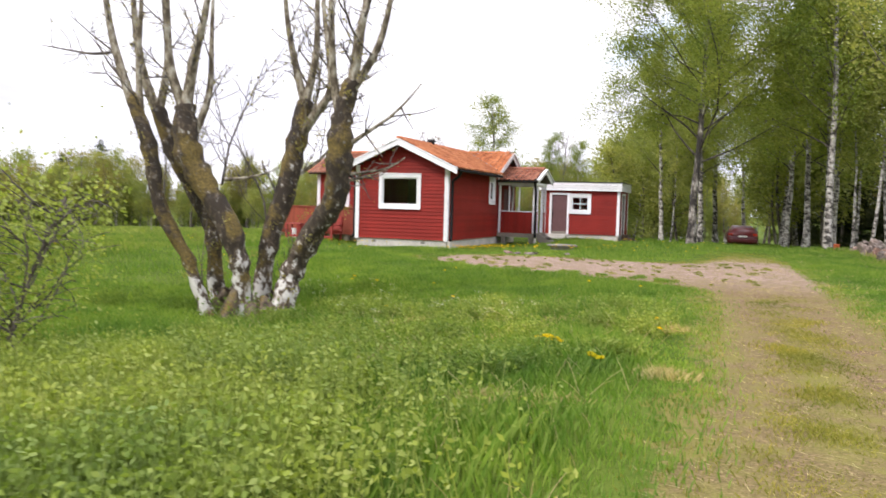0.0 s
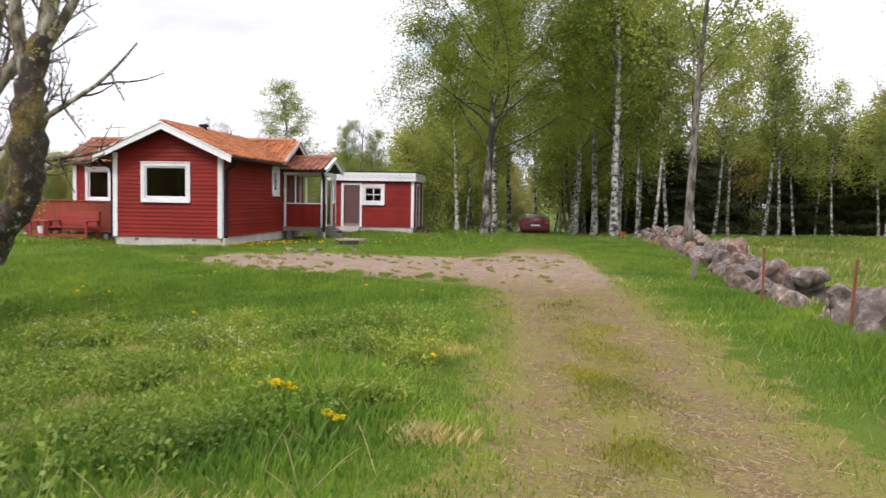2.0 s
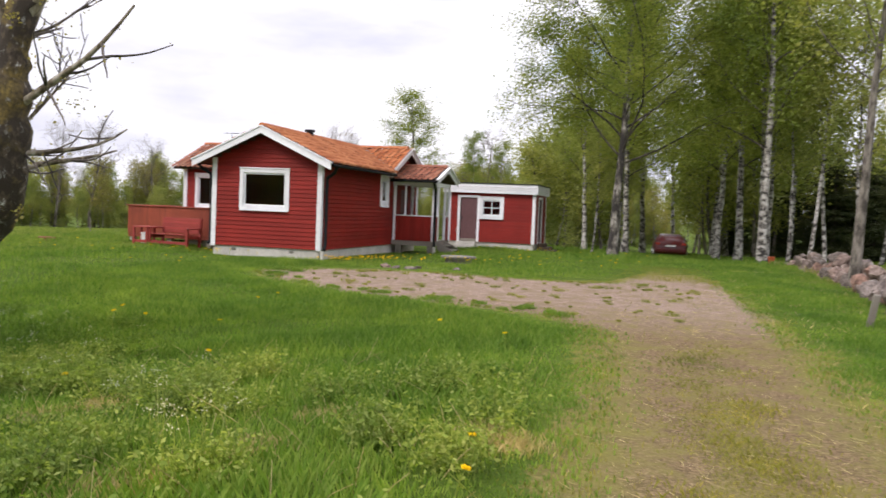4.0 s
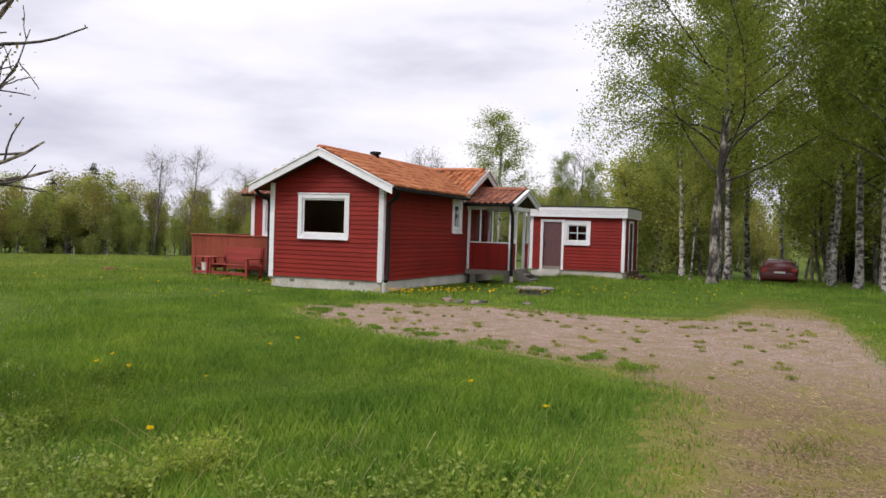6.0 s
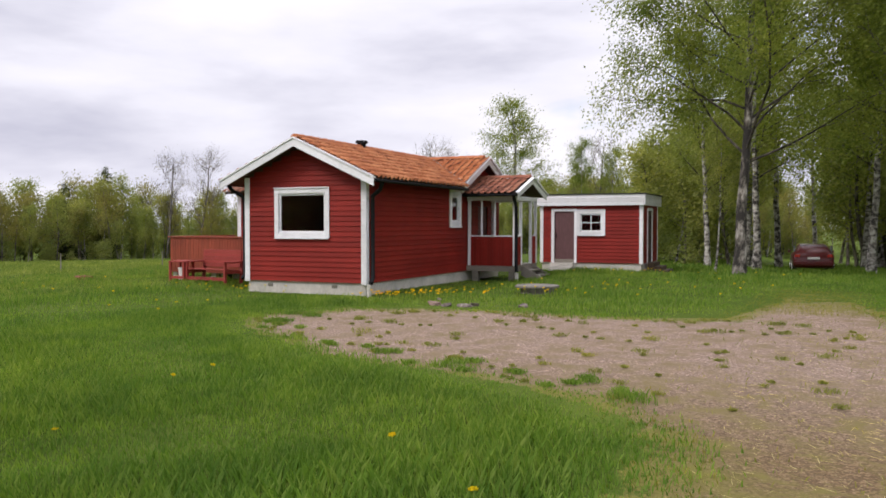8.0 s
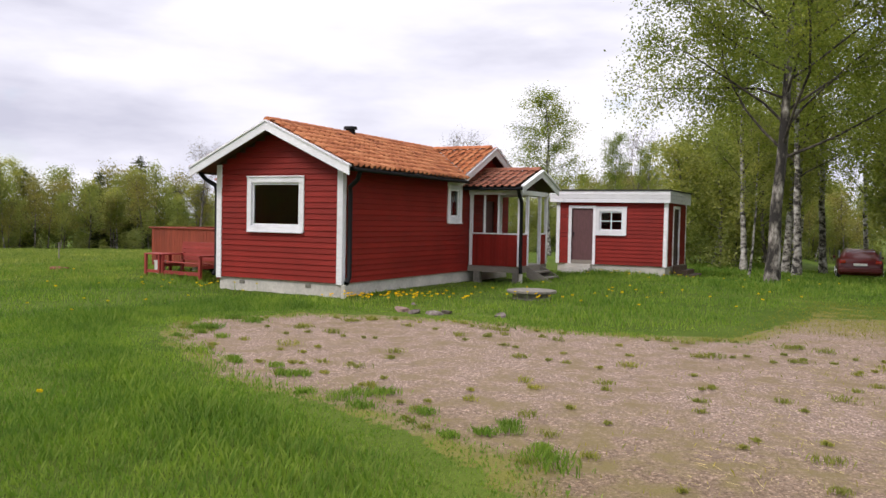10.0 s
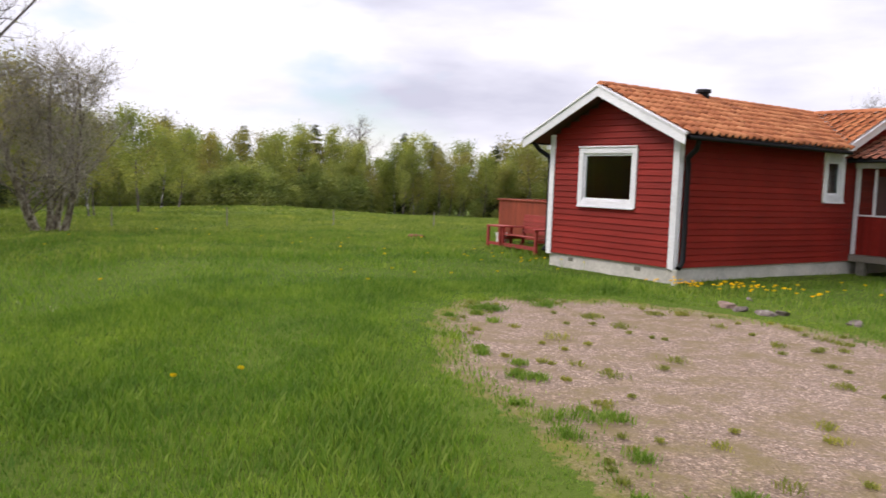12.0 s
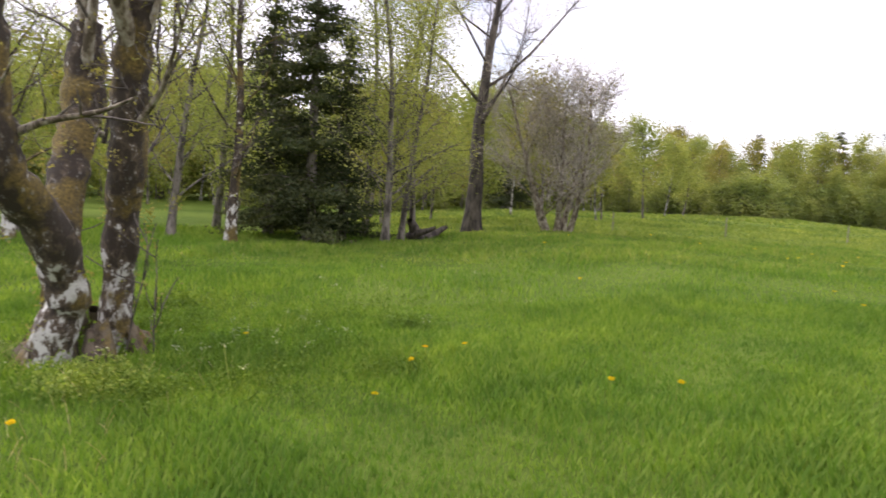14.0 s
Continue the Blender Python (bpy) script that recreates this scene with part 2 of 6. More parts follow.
LICHENBARK = bark_material("lichen_grey_bark", (0.46, 0.44, 0.37), (0.235, 0.2, 0.14), (0.075, 0.058, 0.036), 9.0, (1, 1, 0.45), cut=(0.42, 0.52))
TWIG = bark_material("twig_bark", (0.2, 0.17, 0.14), (0.12, 0.1, 0.085), (0.05, 0.042, 0.035), 9.0, (1, 1, 0.5))
LEAF_BIRCH = leafy("birch_leaves", (0.175, 0.225, 0.05), (0.24, 0.295, 0.07), (0.33, 0.37, 0.11), 0.55, 0.45)
LEAF_YOUNG = leafy("young_leaves", (0.235, 0.27, 0.085), (0.31, 0.345, 0.12), (0.38, 0.41, 0.17), 0.55, 0.48)
LEAF_OLIVE = leafy("budding_leaves", (0.23, 0.22, 0.075), (0.29, 0.275, 0.1), (0.35, 0.32, 0.14), 0.6, 0.45)
LEAF_DARK = leafy("bush_leaves", (0.2, 0.24, 0.085), (0.265, 0.31, 0.11), (0.33, 0.37, 0.15), 0.55, 0.45)
NEEDLE = leafy("spruce_needles", (0.05, 0.066, 0.036), (0.075, 0.092, 0.046), (0.105, 0.12, 0.06), 0.7, 0.25)
GRASS = leafy("grass_blades", (0.105, 0.205, 0.032), (0.165, 0.28, 0.045), (0.25, 0.345, 0.085), 0.5, 0.42)
MEADOW = leafy("meadow_blades", (0.14, 0.21, 0.045), (0.205, 0.28, 0.065), (0.32, 0.36, 0.13), 0.5, 0.42)
GRASS_DRY = leafy("dry_grass", (0.3, 0.27, 0.12), (0.42, 0.37, 0.19), (0.55, 0.48, 0.28), 0.7, 0.3)
WEED = leafy("undergrowth_leaves", (0.19, 0.26, 0.055), (0.28, 0.36, 0.085), (0.4, 0.47, 0.17), 0.5, 0.45)
WEED_MID = leafy("lush_weed_leaves", (0.16, 0.24, 0.05), (0.245, 0.34, 0.075), (0.38, 0.44, 0.15), 0.5, 0.5)
WEED_LOW = leafy("lawn_weed_leaves", (0.09, 0.16, 0.025), (0.14, 0.23, 0.035), (0.2, 0.29, 0.06), 0.5, 0.4)
PETAL_Y = leafy("yellow_petals", (0.7, 0.5, 0.006), (0.78, 0.58, 0.01), (0.85, 0.66, 0.02), 0.6, 0.25)
PETAL_W = leafy("white_petals", (0.42, 0.45, 0.3), (0.55, 0.57, 0.44), (0.68, 0.68, 0.58), 0.6, 0.2)


# ---- mesh helpers ----
def thing(name, label, category, group="", kind="", at=(0, 0, 0)):
    ob = tagged(new(name), label, category, group, kind)
    ob.location = at
    return ob


def part(name, bm, mat, parent=None, label="", smooth=False):
    me = bpy.data.meshes.new(name)
    bm.to_mesh(me)
    bm.free()
    me.materials.append(mat)
    if smooth:
        for p in me.polygons:
            p.use_smooth = True
    ob = new(name, me)
    ob.parent = parent
    return tagged(ob, label)


def raw(name, verts, faces, mat, parent=None, label="", smooth=False):
    """A mesh from numpy arrays: verts (n, 3), faces (m, 3 or 4)."""
    me = bpy.data.meshes.new(name)
    verts, faces = np.asarray(verts, np.float32), np.asarray(faces, np.int32)
    k = faces.shape[1]
    me.vertices.add(len(verts))
    me.vertices.foreach_set("co", verts.ravel())
    me.loops.add(faces.size)
    me.loops.foreach_set("vertex_index", faces.ravel())
    me.polygons.add(len(faces))
    me.polygons.foreach_set("loop_start", np.arange(0, faces.size, k, dtype=np.int32))
    if smooth:
        me.polygons.foreach_set("use_smooth", np.ones(len(faces), bool))
    me.update(calc_edges=True)
    me.materials.append(mat)
    ob = new(name, me)
    ob.parent = parent
    return tagged(ob, label)


def box(bm, x0, x1, y0, y1, z0, z1, bevel=0.0):
    r = bmesh.ops.create_cube(bm, size=1.0, matrix=Matrix.LocRotScale(((x0 + x1) / 2, (y0 + y1) / 2, (z0 + z1) / 2), None, (abs(x1 - x0), abs(y1 - y0), abs(z1 - z0))))
    if bevel:
        edges = list({e for v in r["verts"] for e in v.link_edges})
        bmesh.ops.bevel(bm, geom=edges, offset=bevel, segments=2, affect="EDGES", profile=0.6)
    return bm


def boxed(*args, bevel=0.0):
    return box(bmesh.new(), *args, bevel=bevel)


def prism(outline, axis, a, b):
    """A closed outline of 2D points, pushed along an axis from a to b."""
    bm = bmesh.new()
    put = {"x": lambda p, d: (d, p[0], p[1]), "y": lambda p, d: (p[0], d, p[1]), "z": lambda p, d: (p[0], p[1], d)}[axis]
    lo, hi = [bm.verts.new(put(p, a)) for p in outline], [bm.verts.new(put(p, b)) for p in outline]
    bm.faces.new(lo), bm.faces.new(hi)
    for i in range(len(outline)):
        j = (i + 1) % len(outline)
        bm.faces.new((lo[i], lo[j], hi[j], hi[i]))
    bmesh.ops.recalc_face_normals(bm, faces=bm.faces)
    return bm


def cylinder(bm, x, y, z0, z1, r0, r1=None, n=16):
    bmesh.ops.create_cone(bm, cap_ends=True, segments=n, radius1=r0, radius2=r0 if r1 is None else r1, depth=z1 - z0, matrix=Matrix.Translation((x, y, (z0 + z1) / 2)))
    return bm


def tubes(paths, n=6):
    """Tapered tubes along paths of (point, radius): verts and quads."""
    verts, faces, base = [], [], 0
    ring = np.arange(n) * 2 * np.pi / n
    cs, sn = np.cos(ring), np.sin(ring)
    for path in paths:
        pts = np.array([p for p, _ in path], float)
        rad = np.array([r for _, r in path], float)
        tan = np.gradient(pts, axis=0)
        tan /= np.linalg.norm(tan, axis=1)[:, None] + 1e-9
        ref = np.array([1.0, 0, 0]) if abs(tan[0][0]) < 0.9 else np.array([0, 1.0, 0])
        for i in range(len(pts)):
            u = np.cross(tan[i], ref)
            u /= np.linalg.norm(u) + 1e-9
            v = np.cross(tan[i], u)
            verts.append(pts[i] + rad[i] * (cs[:, None] * u + sn[:, None] * v))
        k = np.arange(n)
        for i in range(len(pts) - 1):
            a, c = base + i * n, base + (i + 1) * n
            faces.append(np.stack([a + k, a + (k + 1) % n, c + (k + 1) % n, c + k], 1))
        base += len(pts) * n
    return np.concatenate(verts), np.concatenate(faces)


def leaf_quads(rng, centres, size, droop=0.3, wide=0.36):
    """Diamond-shaped leaves, each turned its own way."""
    n = len(centres)
    d = rng.normal(size=(n, 3))
    d[:, 2] = d[:, 2] * 0.7 - droop
    d /= np.linalg.norm(d, axis=1)[:, None]
    w = np.cross(d, rng.normal(size=(n, 3)))
    w /= np.linalg.norm(w, axis=1)[:, None]
    s = size * rng.uniform(0.6, 1.3, (n, 1))
    v = np.stack([centres - d * s * 0.5, centres + w * s * wide, centres + d * s * 0.5, centres - w * s * wide], 1).reshape(-1, 3)
    return v, np.arange(4 * n).reshape(-1, 4)


def ground_z(x, y):
    """The lie of the land: level round the house, falling away gently beyond."""
    x, y = np.asarray(x, float), np.asarray(y, float)
    z = 0.13 - (0.022 + 0.008 * np.clip((x - 5) / 2, 0, 1)) * np.clip(y - 9, 0, 60) - 0.42 * np.clip((8.5 - x) / 5.5, 0, 1) * np.clip((-9 - y) / 6, 0, 1)
    z = z - 0.025 * np.clip(-8 - x, 0, 70) + 0.5 * np.exp(-(((x + 40) / 9) ** 2) - ((y - 8) / 9) ** 2)
    z = z + 0.014 * np.clip(x - 16, 0, 30) * np.clip((y + 24) / 14, 0, 1)
    z = z + 0.03 * np.sin(x * 0.7 + 1.3) * np.sin(y * 0.55) * np.clip((np.abs(x - 10.5) - 2) / 3, 0, 1)
    z = z - 0.1 * np.clip(1.3 - np.maximum(np.abs(x + 1.8) - 2.5, np.abs(y - 5) - 5.2) / 1.6, 0, 1)
    return z


def gz(x, y):
    return float(ground_z(x, y))


# ---- ground and drive ----
PATCH = [(0.6, -5.4), (1.6, -6.7), (2.6, -7.5), (4.4, -8.6), (6.4, -9.1), (8.3, -10.0), (9.3, -11.3), (9.65, -14), (9.8, -20), (9.9, -60),
         (12.3, -60), (12.15, -20), (12.1, -13), (11.9, -4.7), (11.4, 1.0), (10.9, 5.0), (9.6, 5.0), (9.4, 0.5), (9.0, -2.4), (6.5, -3.1), (4.1, -3.0), (1.6, -3.4)]


def edge_distance(x, y, outline):
    """Signed distance to a closed outline: positive inside."""
    x, y = np.asarray(x, float), np.asarray(y, float)
    best, inside = np.full(x.shape, 1e9), np.zeros(x.shape, bool)
    for (ax, ay), (bx, by) in zip(outline, outline[1:] + outline[:1]):
        dx, dy = bx - ax, by - ay
        k = np.clip(((x - ax) * dx + (y - ay) * dy) / (dx * dx + dy * dy), 0, 1)
        best = np.minimum(best, np.hypot(x - ax - k * dx, y - ay - k * dy))
        cross = (ay > y) != (by > y)
        inside ^= cross & (x < dx * (y - ay) / (dy if abs(dy) > 1e-9 else 1e-9) + ax)
    return np.where(inside, best, -best)


def ruts(x, y):
    """How bare the ground is: 1 on gravel and wheel tracks, 0 on the lawn; and how pink the gravel is."""
    d = edge_distance(x, y, PATCH)
    bare = np.clip(0.5 + d / (0.7 + 0.6 * (y < -11)), 0, 1)
    strip = np.exp(-(((x - 10.85) / 0.36) ** 2)) * np.clip((-12.5 - y) / 7, 0, 1)
    far = np.clip((y + 1.5) / 4, 0, 1)
    return bare * (1 - 0.42 * strip) * (1 - 0.75 * far)


def make_ground():
    xs = np.unique(np.concatenate([np.arange(-20, 26, 0.25), np.geomspace(26, 700, 24), -np.geomspace(20, 700, 26)]))
    ys = np.unique(np.concatenate([np.arange(-34, 26, 0.25), np.geomspace(26, 700, 24), -np.geomspace(34, 700, 22)]))
    gx, gy = np.meshgrid(xs, ys)
    z = ground_z(gx, gy)
    bare = ruts(gx, gy)
    z = z - 0.03 * bare
    rng = np.random.default_rng(4)
    z = z + rng.normal(0, 0.006, z.shape) * (np.hypot(gx - 5, gy + 8) < 40)
    verts = np.stack([gx, gy, z], -1).reshape(-1, 3)
    ny, nx = gx.shape
    i = np.arange(nx * ny).reshape(ny, nx)
    faces = np.stack([i[:-1, :-1], i[:-1, 1:], i[1:, 1:], i[1:, :-1]], -1).reshape(-1, 4)
    m, nt, b = material("lawn_and_gravel", 0.95)
    at = nt.nodes.new("ShaderNodeAttribute")
    at.attribute_name = "bare"
    pk = nt.nodes.new("ShaderNodeAttribute")
    pk.attribute_name = "gravel"
    blot = noise_node(nt, 1.6, 6, 0.7, coords="World")
    ad = nt.nodes.new("ShaderNodeMath")
    ad.operation = "MULTIPLY_ADD"
    nt.links.new(blot.outputs["Fac"], ad.inputs[0])
    ad.inputs[1].default_value = 1.3
    nt.links.new(at.outputs["Fac"], ad.inputs[2])
    mask = ramp_node(nt, ad.outputs[0], [(0.95, (0, 0, 0)), (1.3, (1, 1, 1))])
    grain = noise_node(nt, 55, 4, 0.7, coords="World")
    stones = nt.nodes.new("ShaderNodeTexVoronoi")
    stones.inputs["Scale"].default_value = 42
    geo = nt.nodes.new("ShaderNodeNewGeometry")
    nt.links.new(geo.outputs["Position"], stones.inputs["Vector"])
    pebble = ramp_node(nt, stones.outputs["Distance"], [(0.1, (1.25, 1.22, 1.2)), (0.6, (0.6, 0.58, 0.56))])
    pink = ramp_node(nt, grain.outputs["Fac"], [(0.3, (0.22, 0.155, 0.118)), (0.5, (0.33, 0.25, 0.2)), (0.72, (0.47, 0.4, 0.345))])
    pink = mix_node(nt, 0.75, pink, pebble, "MULTIPLY")
    sep = nt.nodes.new("ShaderNodeSeparateColor")
    nt.links.new(stones.outputs["Color"], sep.inputs[0])
    each = ramp_node(nt, sep.outputs[0], [(0.0, (0.62, 0.6, 0.58)), (0.7, (1.05, 1.03, 1.02)), (1.0, (1.7, 1.66, 1.62))])
    pink = mix_node(nt, 0.85, pink, each, "MULTIPLY")
    dirt = ramp_node(nt, grain.outputs["Fac"], [(0.3, (0.108, 0.072, 0.039)), (0.55, (0.178, 0.126, 0.072)), (0.78, (0.34, 0.27, 0.178))])
    dirt = mix_node(nt, 0.85, dirt, each, "MULTIPLY")
    way = mix_node(nt, pk.outputs["Fac"], dirt, pink)
    mosses = noise_node(nt, 2.6, 6, 0.7, coords="World")
    mm = ramp_node(nt, mosses.outputs["Fac"], [(0.45, (0, 0, 0)), (0.64, (1, 1, 1))])
    mossy = mix_node(nt, mm, way, mix_node(nt, pk.outputs["Fac"], (0.175, 0.15, 0.05), (0.2, 0.15, 0.085)))
    fringe = ramp_node(nt, at.outputs["Fac"], [(0.55, (1, 1, 1)), (0.95, (0, 0, 0))])
    rough_edge = mix_node(nt, 1.0, fringe, ramp_node(nt, blot.outputs["Fac"], [(0.38, (0.25, 0.25, 0.25)), (0.6, (1, 1, 1))]), "MULTIPLY")
    mossy = mix_node(nt, rough_edge, mossy, ramp_node(nt, grain.outputs["Fac"], [(0.3, (0.11, 0.115, 0.022)), (0.7, (0.215, 0.2, 0.05))]))
    soil = ramp_node(nt, grain.outputs["Fac"], [(0.3, (0.045, 0.08, 0.010)), (0.7, (0.08, 0.12, 0.016))])
    broad = noise_node(nt, 0.25, 4, coords="World")
    lawn = mix_node(nt, ramp_node(nt, broad.outputs["Fac"], [(0.4, (0, 0, 0)), (0.65, (1, 1, 1))]), soil, (0.10, 0.14, 0.02))
    nt.links.new(mix_node(nt, mask, lawn, mossy), b.inputs["Base Color"])
    b.inputs["Specular IOR Level"].default_value = 0.08
    bump(nt, b, stones.outputs["Distance"], 0.8, 0.015)
    ob = raw("ground", verts, faces, m, smooth=True)
    a = ob.data.attributes.new("bare", "FLOAT", "POINT")
    a.data.foreach_set("value", bare.ravel().astype(np.float32))
    g = np.clip((gy + 11.5) / 4, 0, 1)
    a2 = ob.data.attributes.new("gravel", "FLOAT", "POINT")
    a2.data.foreach_set("value", g.ravel().astype(np.float32))
    tagged(ob, "green lawn and meadow with a worn gravel drive", "ground", kind="structure")


make_ground()

# ---- house ----
SL = 0.4522  # slope of the roofs
house = thing("house", "red-painted wooden cottage with white trim and orange tiled roof", "house")


def boards_along(parent, x0, x1, z0, top, place, holes=(), pitch=0.132, mat=None):
    """Lapped boards, one piece each, between x0 and x1 along a wall; top(z) gives the span at a height; holes are (a, b, z0, z1)."""
    z = z0
    while True:
        a, b = top(z + pitch)
        a, b = max(a, x0), min(b, x1)
        if b - a < 0.12:
            break
        spans = [(a, b)]
        for ha, hb, hz0, hz1 in holes:
            if z + pitch * 0.5 > hz0 and z + pitch * 0.5 < hz1:
                spans = [q for s, e in spans for q in ((s, min(e, ha)), (max(s, hb), e)) if q[1] - q[0] > 0.02]
        for s, e in spans:
            ob = place(s, e, z, pitch)
            ob.parent = parent
            if mat:
                ob.data.materials[0] = mat
        z += pitch


def board_front(y):
    def put(s, e, z, h):
        bm = bmesh.new()
        o = [(y - 0.012, z), (y - 0.03, z + 0.004), (y - 0.008, z + h), (y + 0.01, z + h), (y + 0.01, z)]
        bm = prism(o, "x", s, e)
        return part("board", bm, RED)
    return put


def board_side(x):
    def put(s, e, z, h):
        o = [(x + 0.012, z), (x + 0.03, z + 0.004), (x + 0.008, z + h), (x - 0.01, z + h), (x - 0.01, z)]
        return part("board", prism(o, "y", s, e), RED)
    return put


def wall_block(name, bm, parent, mat=SOFFIT):
    return part(name, bm, mat, parent)


def window(parent, x0, x1, z0, z1, y, turn=None, trim=0.11, cols=1, rows=1, deep=0.1, curtain=False):
    """A window in a wall that faces -y: casing, sash, bars, panes and sill."""
    win = tagged(new("window"), "white-framed window with dark glass")
    win.parent = parent
    if turn is not None:
        win.matrix_basis = turn
    c = part("casing", boxed(x0, x0 + trim, y - 0.045, y, z0, z1, bevel=0.006), WHITE, win)
    for q in ((x1 - trim, x1, z0, z1), (x0 + trim, x1 - trim, z1 - trim, z1), (x0 + trim, x1 - trim, z0, z0 + trim)):
        part("casing", boxed(q[0], q[1], y - 0.043, y, q[2], q[3], bevel=0.006), WHITE, win)
    part("drip_board", boxed(x0 - 0.015, x1 + 0.015, y - 0.07, y - 0.02, z1, z1 + 0.03, bevel=0.005), WHITE, win)
    part("window_sill", boxed(x0 + 0.02, x1 - 0.02, y - 0.085, y - 0.02, z0 - 0.03, z0, bevel=0.005), WHITE, win)
    a, b, c0, d = x0 + trim, x1 - trim, z0 + trim, z1 - trim
    f = 0.05
    bm = bmesh.new()
    for q in ((a, a + f, c0, d), (b - f, b, c0, d), (a + f, b - f, d - f, d), (a + f, b - f, c0, c0 + f)):
        box(bm, q[0], q[1], y + 0.0, y + 0.045, q[2], q[3])
    part("sash", bm, WHITE, win)
    for i in range(1, cols):
        xm = a + (b - a) * i / cols
        part("glazing_bar", boxed(xm - 0.018, xm + 0.018, y - 0.004, y + 0.04, c0 + f, d - f), WHITE, win)
    for i in range(1, rows):
        zm = c0 + (d - c0) * i / rows
        part("glazing_bar", boxed(a + f, b - f, y - 0.002, y + 0.038, zm - 0.018, zm + 0.018), WHITE, win)
    p = part("pane", boxed(a + f * 0.5, b - f * 0.5, y + 0.02, y + 0.026, c0 + f * 0.5, d - f * 0.5), GLASS, win)
    p.visible_shadow = False
    return win


def wall_with_hole(x0, x1, z0, z1, y0, y1, holes):
    """A thick wall of blocks round its openings."""
    bm = bmesh.new()
    xs = sorted({x0, x1, *[h[0] for h in holes], *[h[1] for h in holes]})
    for a, b in zip(xs, xs[1:]):
        cuts = sorted((h[2], h[3]) for h in holes if h[0] <= a + 1e-6 and h[1] >= b - 1e-6)
        z = z0
        for c, d in cuts:
            if c > z:
                box(bm, a, b, y0, y1, z, c)
            z = d
        if z < z1:
            box(bm, a, b, y0, y1, z, z1)
    return bm


EAVE_Z, RIDGE_Z = 3.22, 4.02   # wall plate and underside of the ridge
W0, W1 = -3.7, 0.0             # front wing
B0, B1, BY0, BY1 = -8.5, 0.0, 5.75, 9.65   # the wing behind it
CLAD = 0.35

# front gable wall
GW = (-2.76, -1.06, 1.50, 2.79)
hole = (GW[0] + 0.1, GW[1] - 0.1, GW[2] + 0.1, GW[3] - 0.1)
gable = wall_block("wall_front", wall_with_hole(W0, W1, CLAD, 3.12, 0.01, 0.16, [hole]), house)
wall_block("gable_wall", prism([(W0, 3.12), (W1, 3.12), (W1, 3.13), (-1.85, 3.95), (W0, 3.13)], "y", 0.012, 0.16), house)
boards_along(house, W0 + 0.1, W1 - 0.1, CLAD, lambda z: (W0 + max(0, (z - 3.13) / SL), W1 - max(0, (z - 3.13) / SL)), board_front(0.0), [(GW[0] + 0.03, GW[1] - 0.03, GW[2], GW[3])])
window(house, *GW, -0.01, trim=0.13)
# side wall
HW = (5.15, 6.05, 1.78, 2.9)
bm = wall_with_hole(0.16, BY0 + 1.5, CLAD, 3.12, 0, 0.15, [(HW[0] + 0.1, HW[1] - 0.1, HW[2] + 0.1, HW[3] - 0.1)])
bmesh.ops.transform(bm, verts=bm.verts, matrix=Matrix(((0, -1, 0, -0.01), (1, 0, 0, 0), (0, 0, 1, 0), (0, 0, 0, 1))))
wall_block("wall_side", bm, house)
boards_along(house, 0.1, 6.65, CLAD, lambda z: (0, 6.65) if z < 3.2 else (0, 0), board_side(0.0), [(HW[0] + 0.03, HW[1] - 0.03, HW[2], HW[3])])
window(house, HW[0], HW[1], HW[2], HW[3], -0.01, turn=Matrix(((0, -1, 0, 0), (1, 0, 0, 0), (0, 0, 1, 0), (0, 0, 0, 1))), trim=0.16)
# gable wall of the rear wing, towards the porch, with the house door
HD = (7.55, 8.45, 0.55, 2.5)
bm = wall_with_hole(BY0 + 1.5, BY1, CLAD, 3.12, 0, 0.15, [HD])
bmesh.ops.transform(bm, verts=bm.verts, matrix=Matrix(((0, -1, 0, -0.01), (1, 0, 0, 0), (0, 0, 1, 0), (0, 0, 0, 1))))
wall_block("wall_porch_side", bm, house)
wall_block("gable_wall", prism([(BY0, 3.12), (BY1, 3.12), (BY1, 3.13), (7.7, 4.0), (BY0, 3.13)], "x", -0.16, -0.012), house)
boards_along(house, 6.65, BY1 - 0.1, CLAD, lambda z: (6.65, BY1) if z < 3.2 else (BY0 + (z - 3.13) / SL, BY1 - (z - 3.13) / SL), board_side(0.0), [(HD[0], HD[1], HD[2], HD[3])])
boards_along(house, BY0, 6.65, CLAD + 0.132 * 22, lambda z: (BY0 + max(0, (z - 3.13) / SL), 6.65), board_side(0.0))
# other walls
LW = (-8.0, -6.86, 1.42, 2.79)
wall_block("wall_deck_side", wall_with_hole(B0, W0 - 0.01, CLAD, 3.12, BY0, BY0 + 0.15, [(LW[0] + 0.1, LW[1] - 0.1, LW[2] + 0.1, LW[3] - 0.1)]), house)
boards_along(house, B0 + 0.1, W0, CLAD, lambda z: (B0, W0) if z < 3.2 else (0, 0), board_front(BY0 - 0.01), [(LW[0] + 0.03, LW[1] - 0.03, LW[2], LW[3])])
window(house, *LW, BY0 - 0.02, trim=0.13)
wall_block("wall_west", boxed(W0, W0 + 0.15, 0.16, BY0, CLAD, 3.12), house, RED)
wall_block("wall_far_west", boxed(B0, B0 + 0.15, BY0 + 0.15, BY1, CLAD, 3.12), house, RED)
wall_block("gable_wall", prism([(BY0, 3.12), (BY1, 3.12), (7.7, 4.0)], "x", B0 + 0.01, B0 + 0.14), house, RED)
wall_block("wall_back", boxed(B0, -0.16, BY1 - 0.15, BY1, CLAD, 3.12), house, RED)
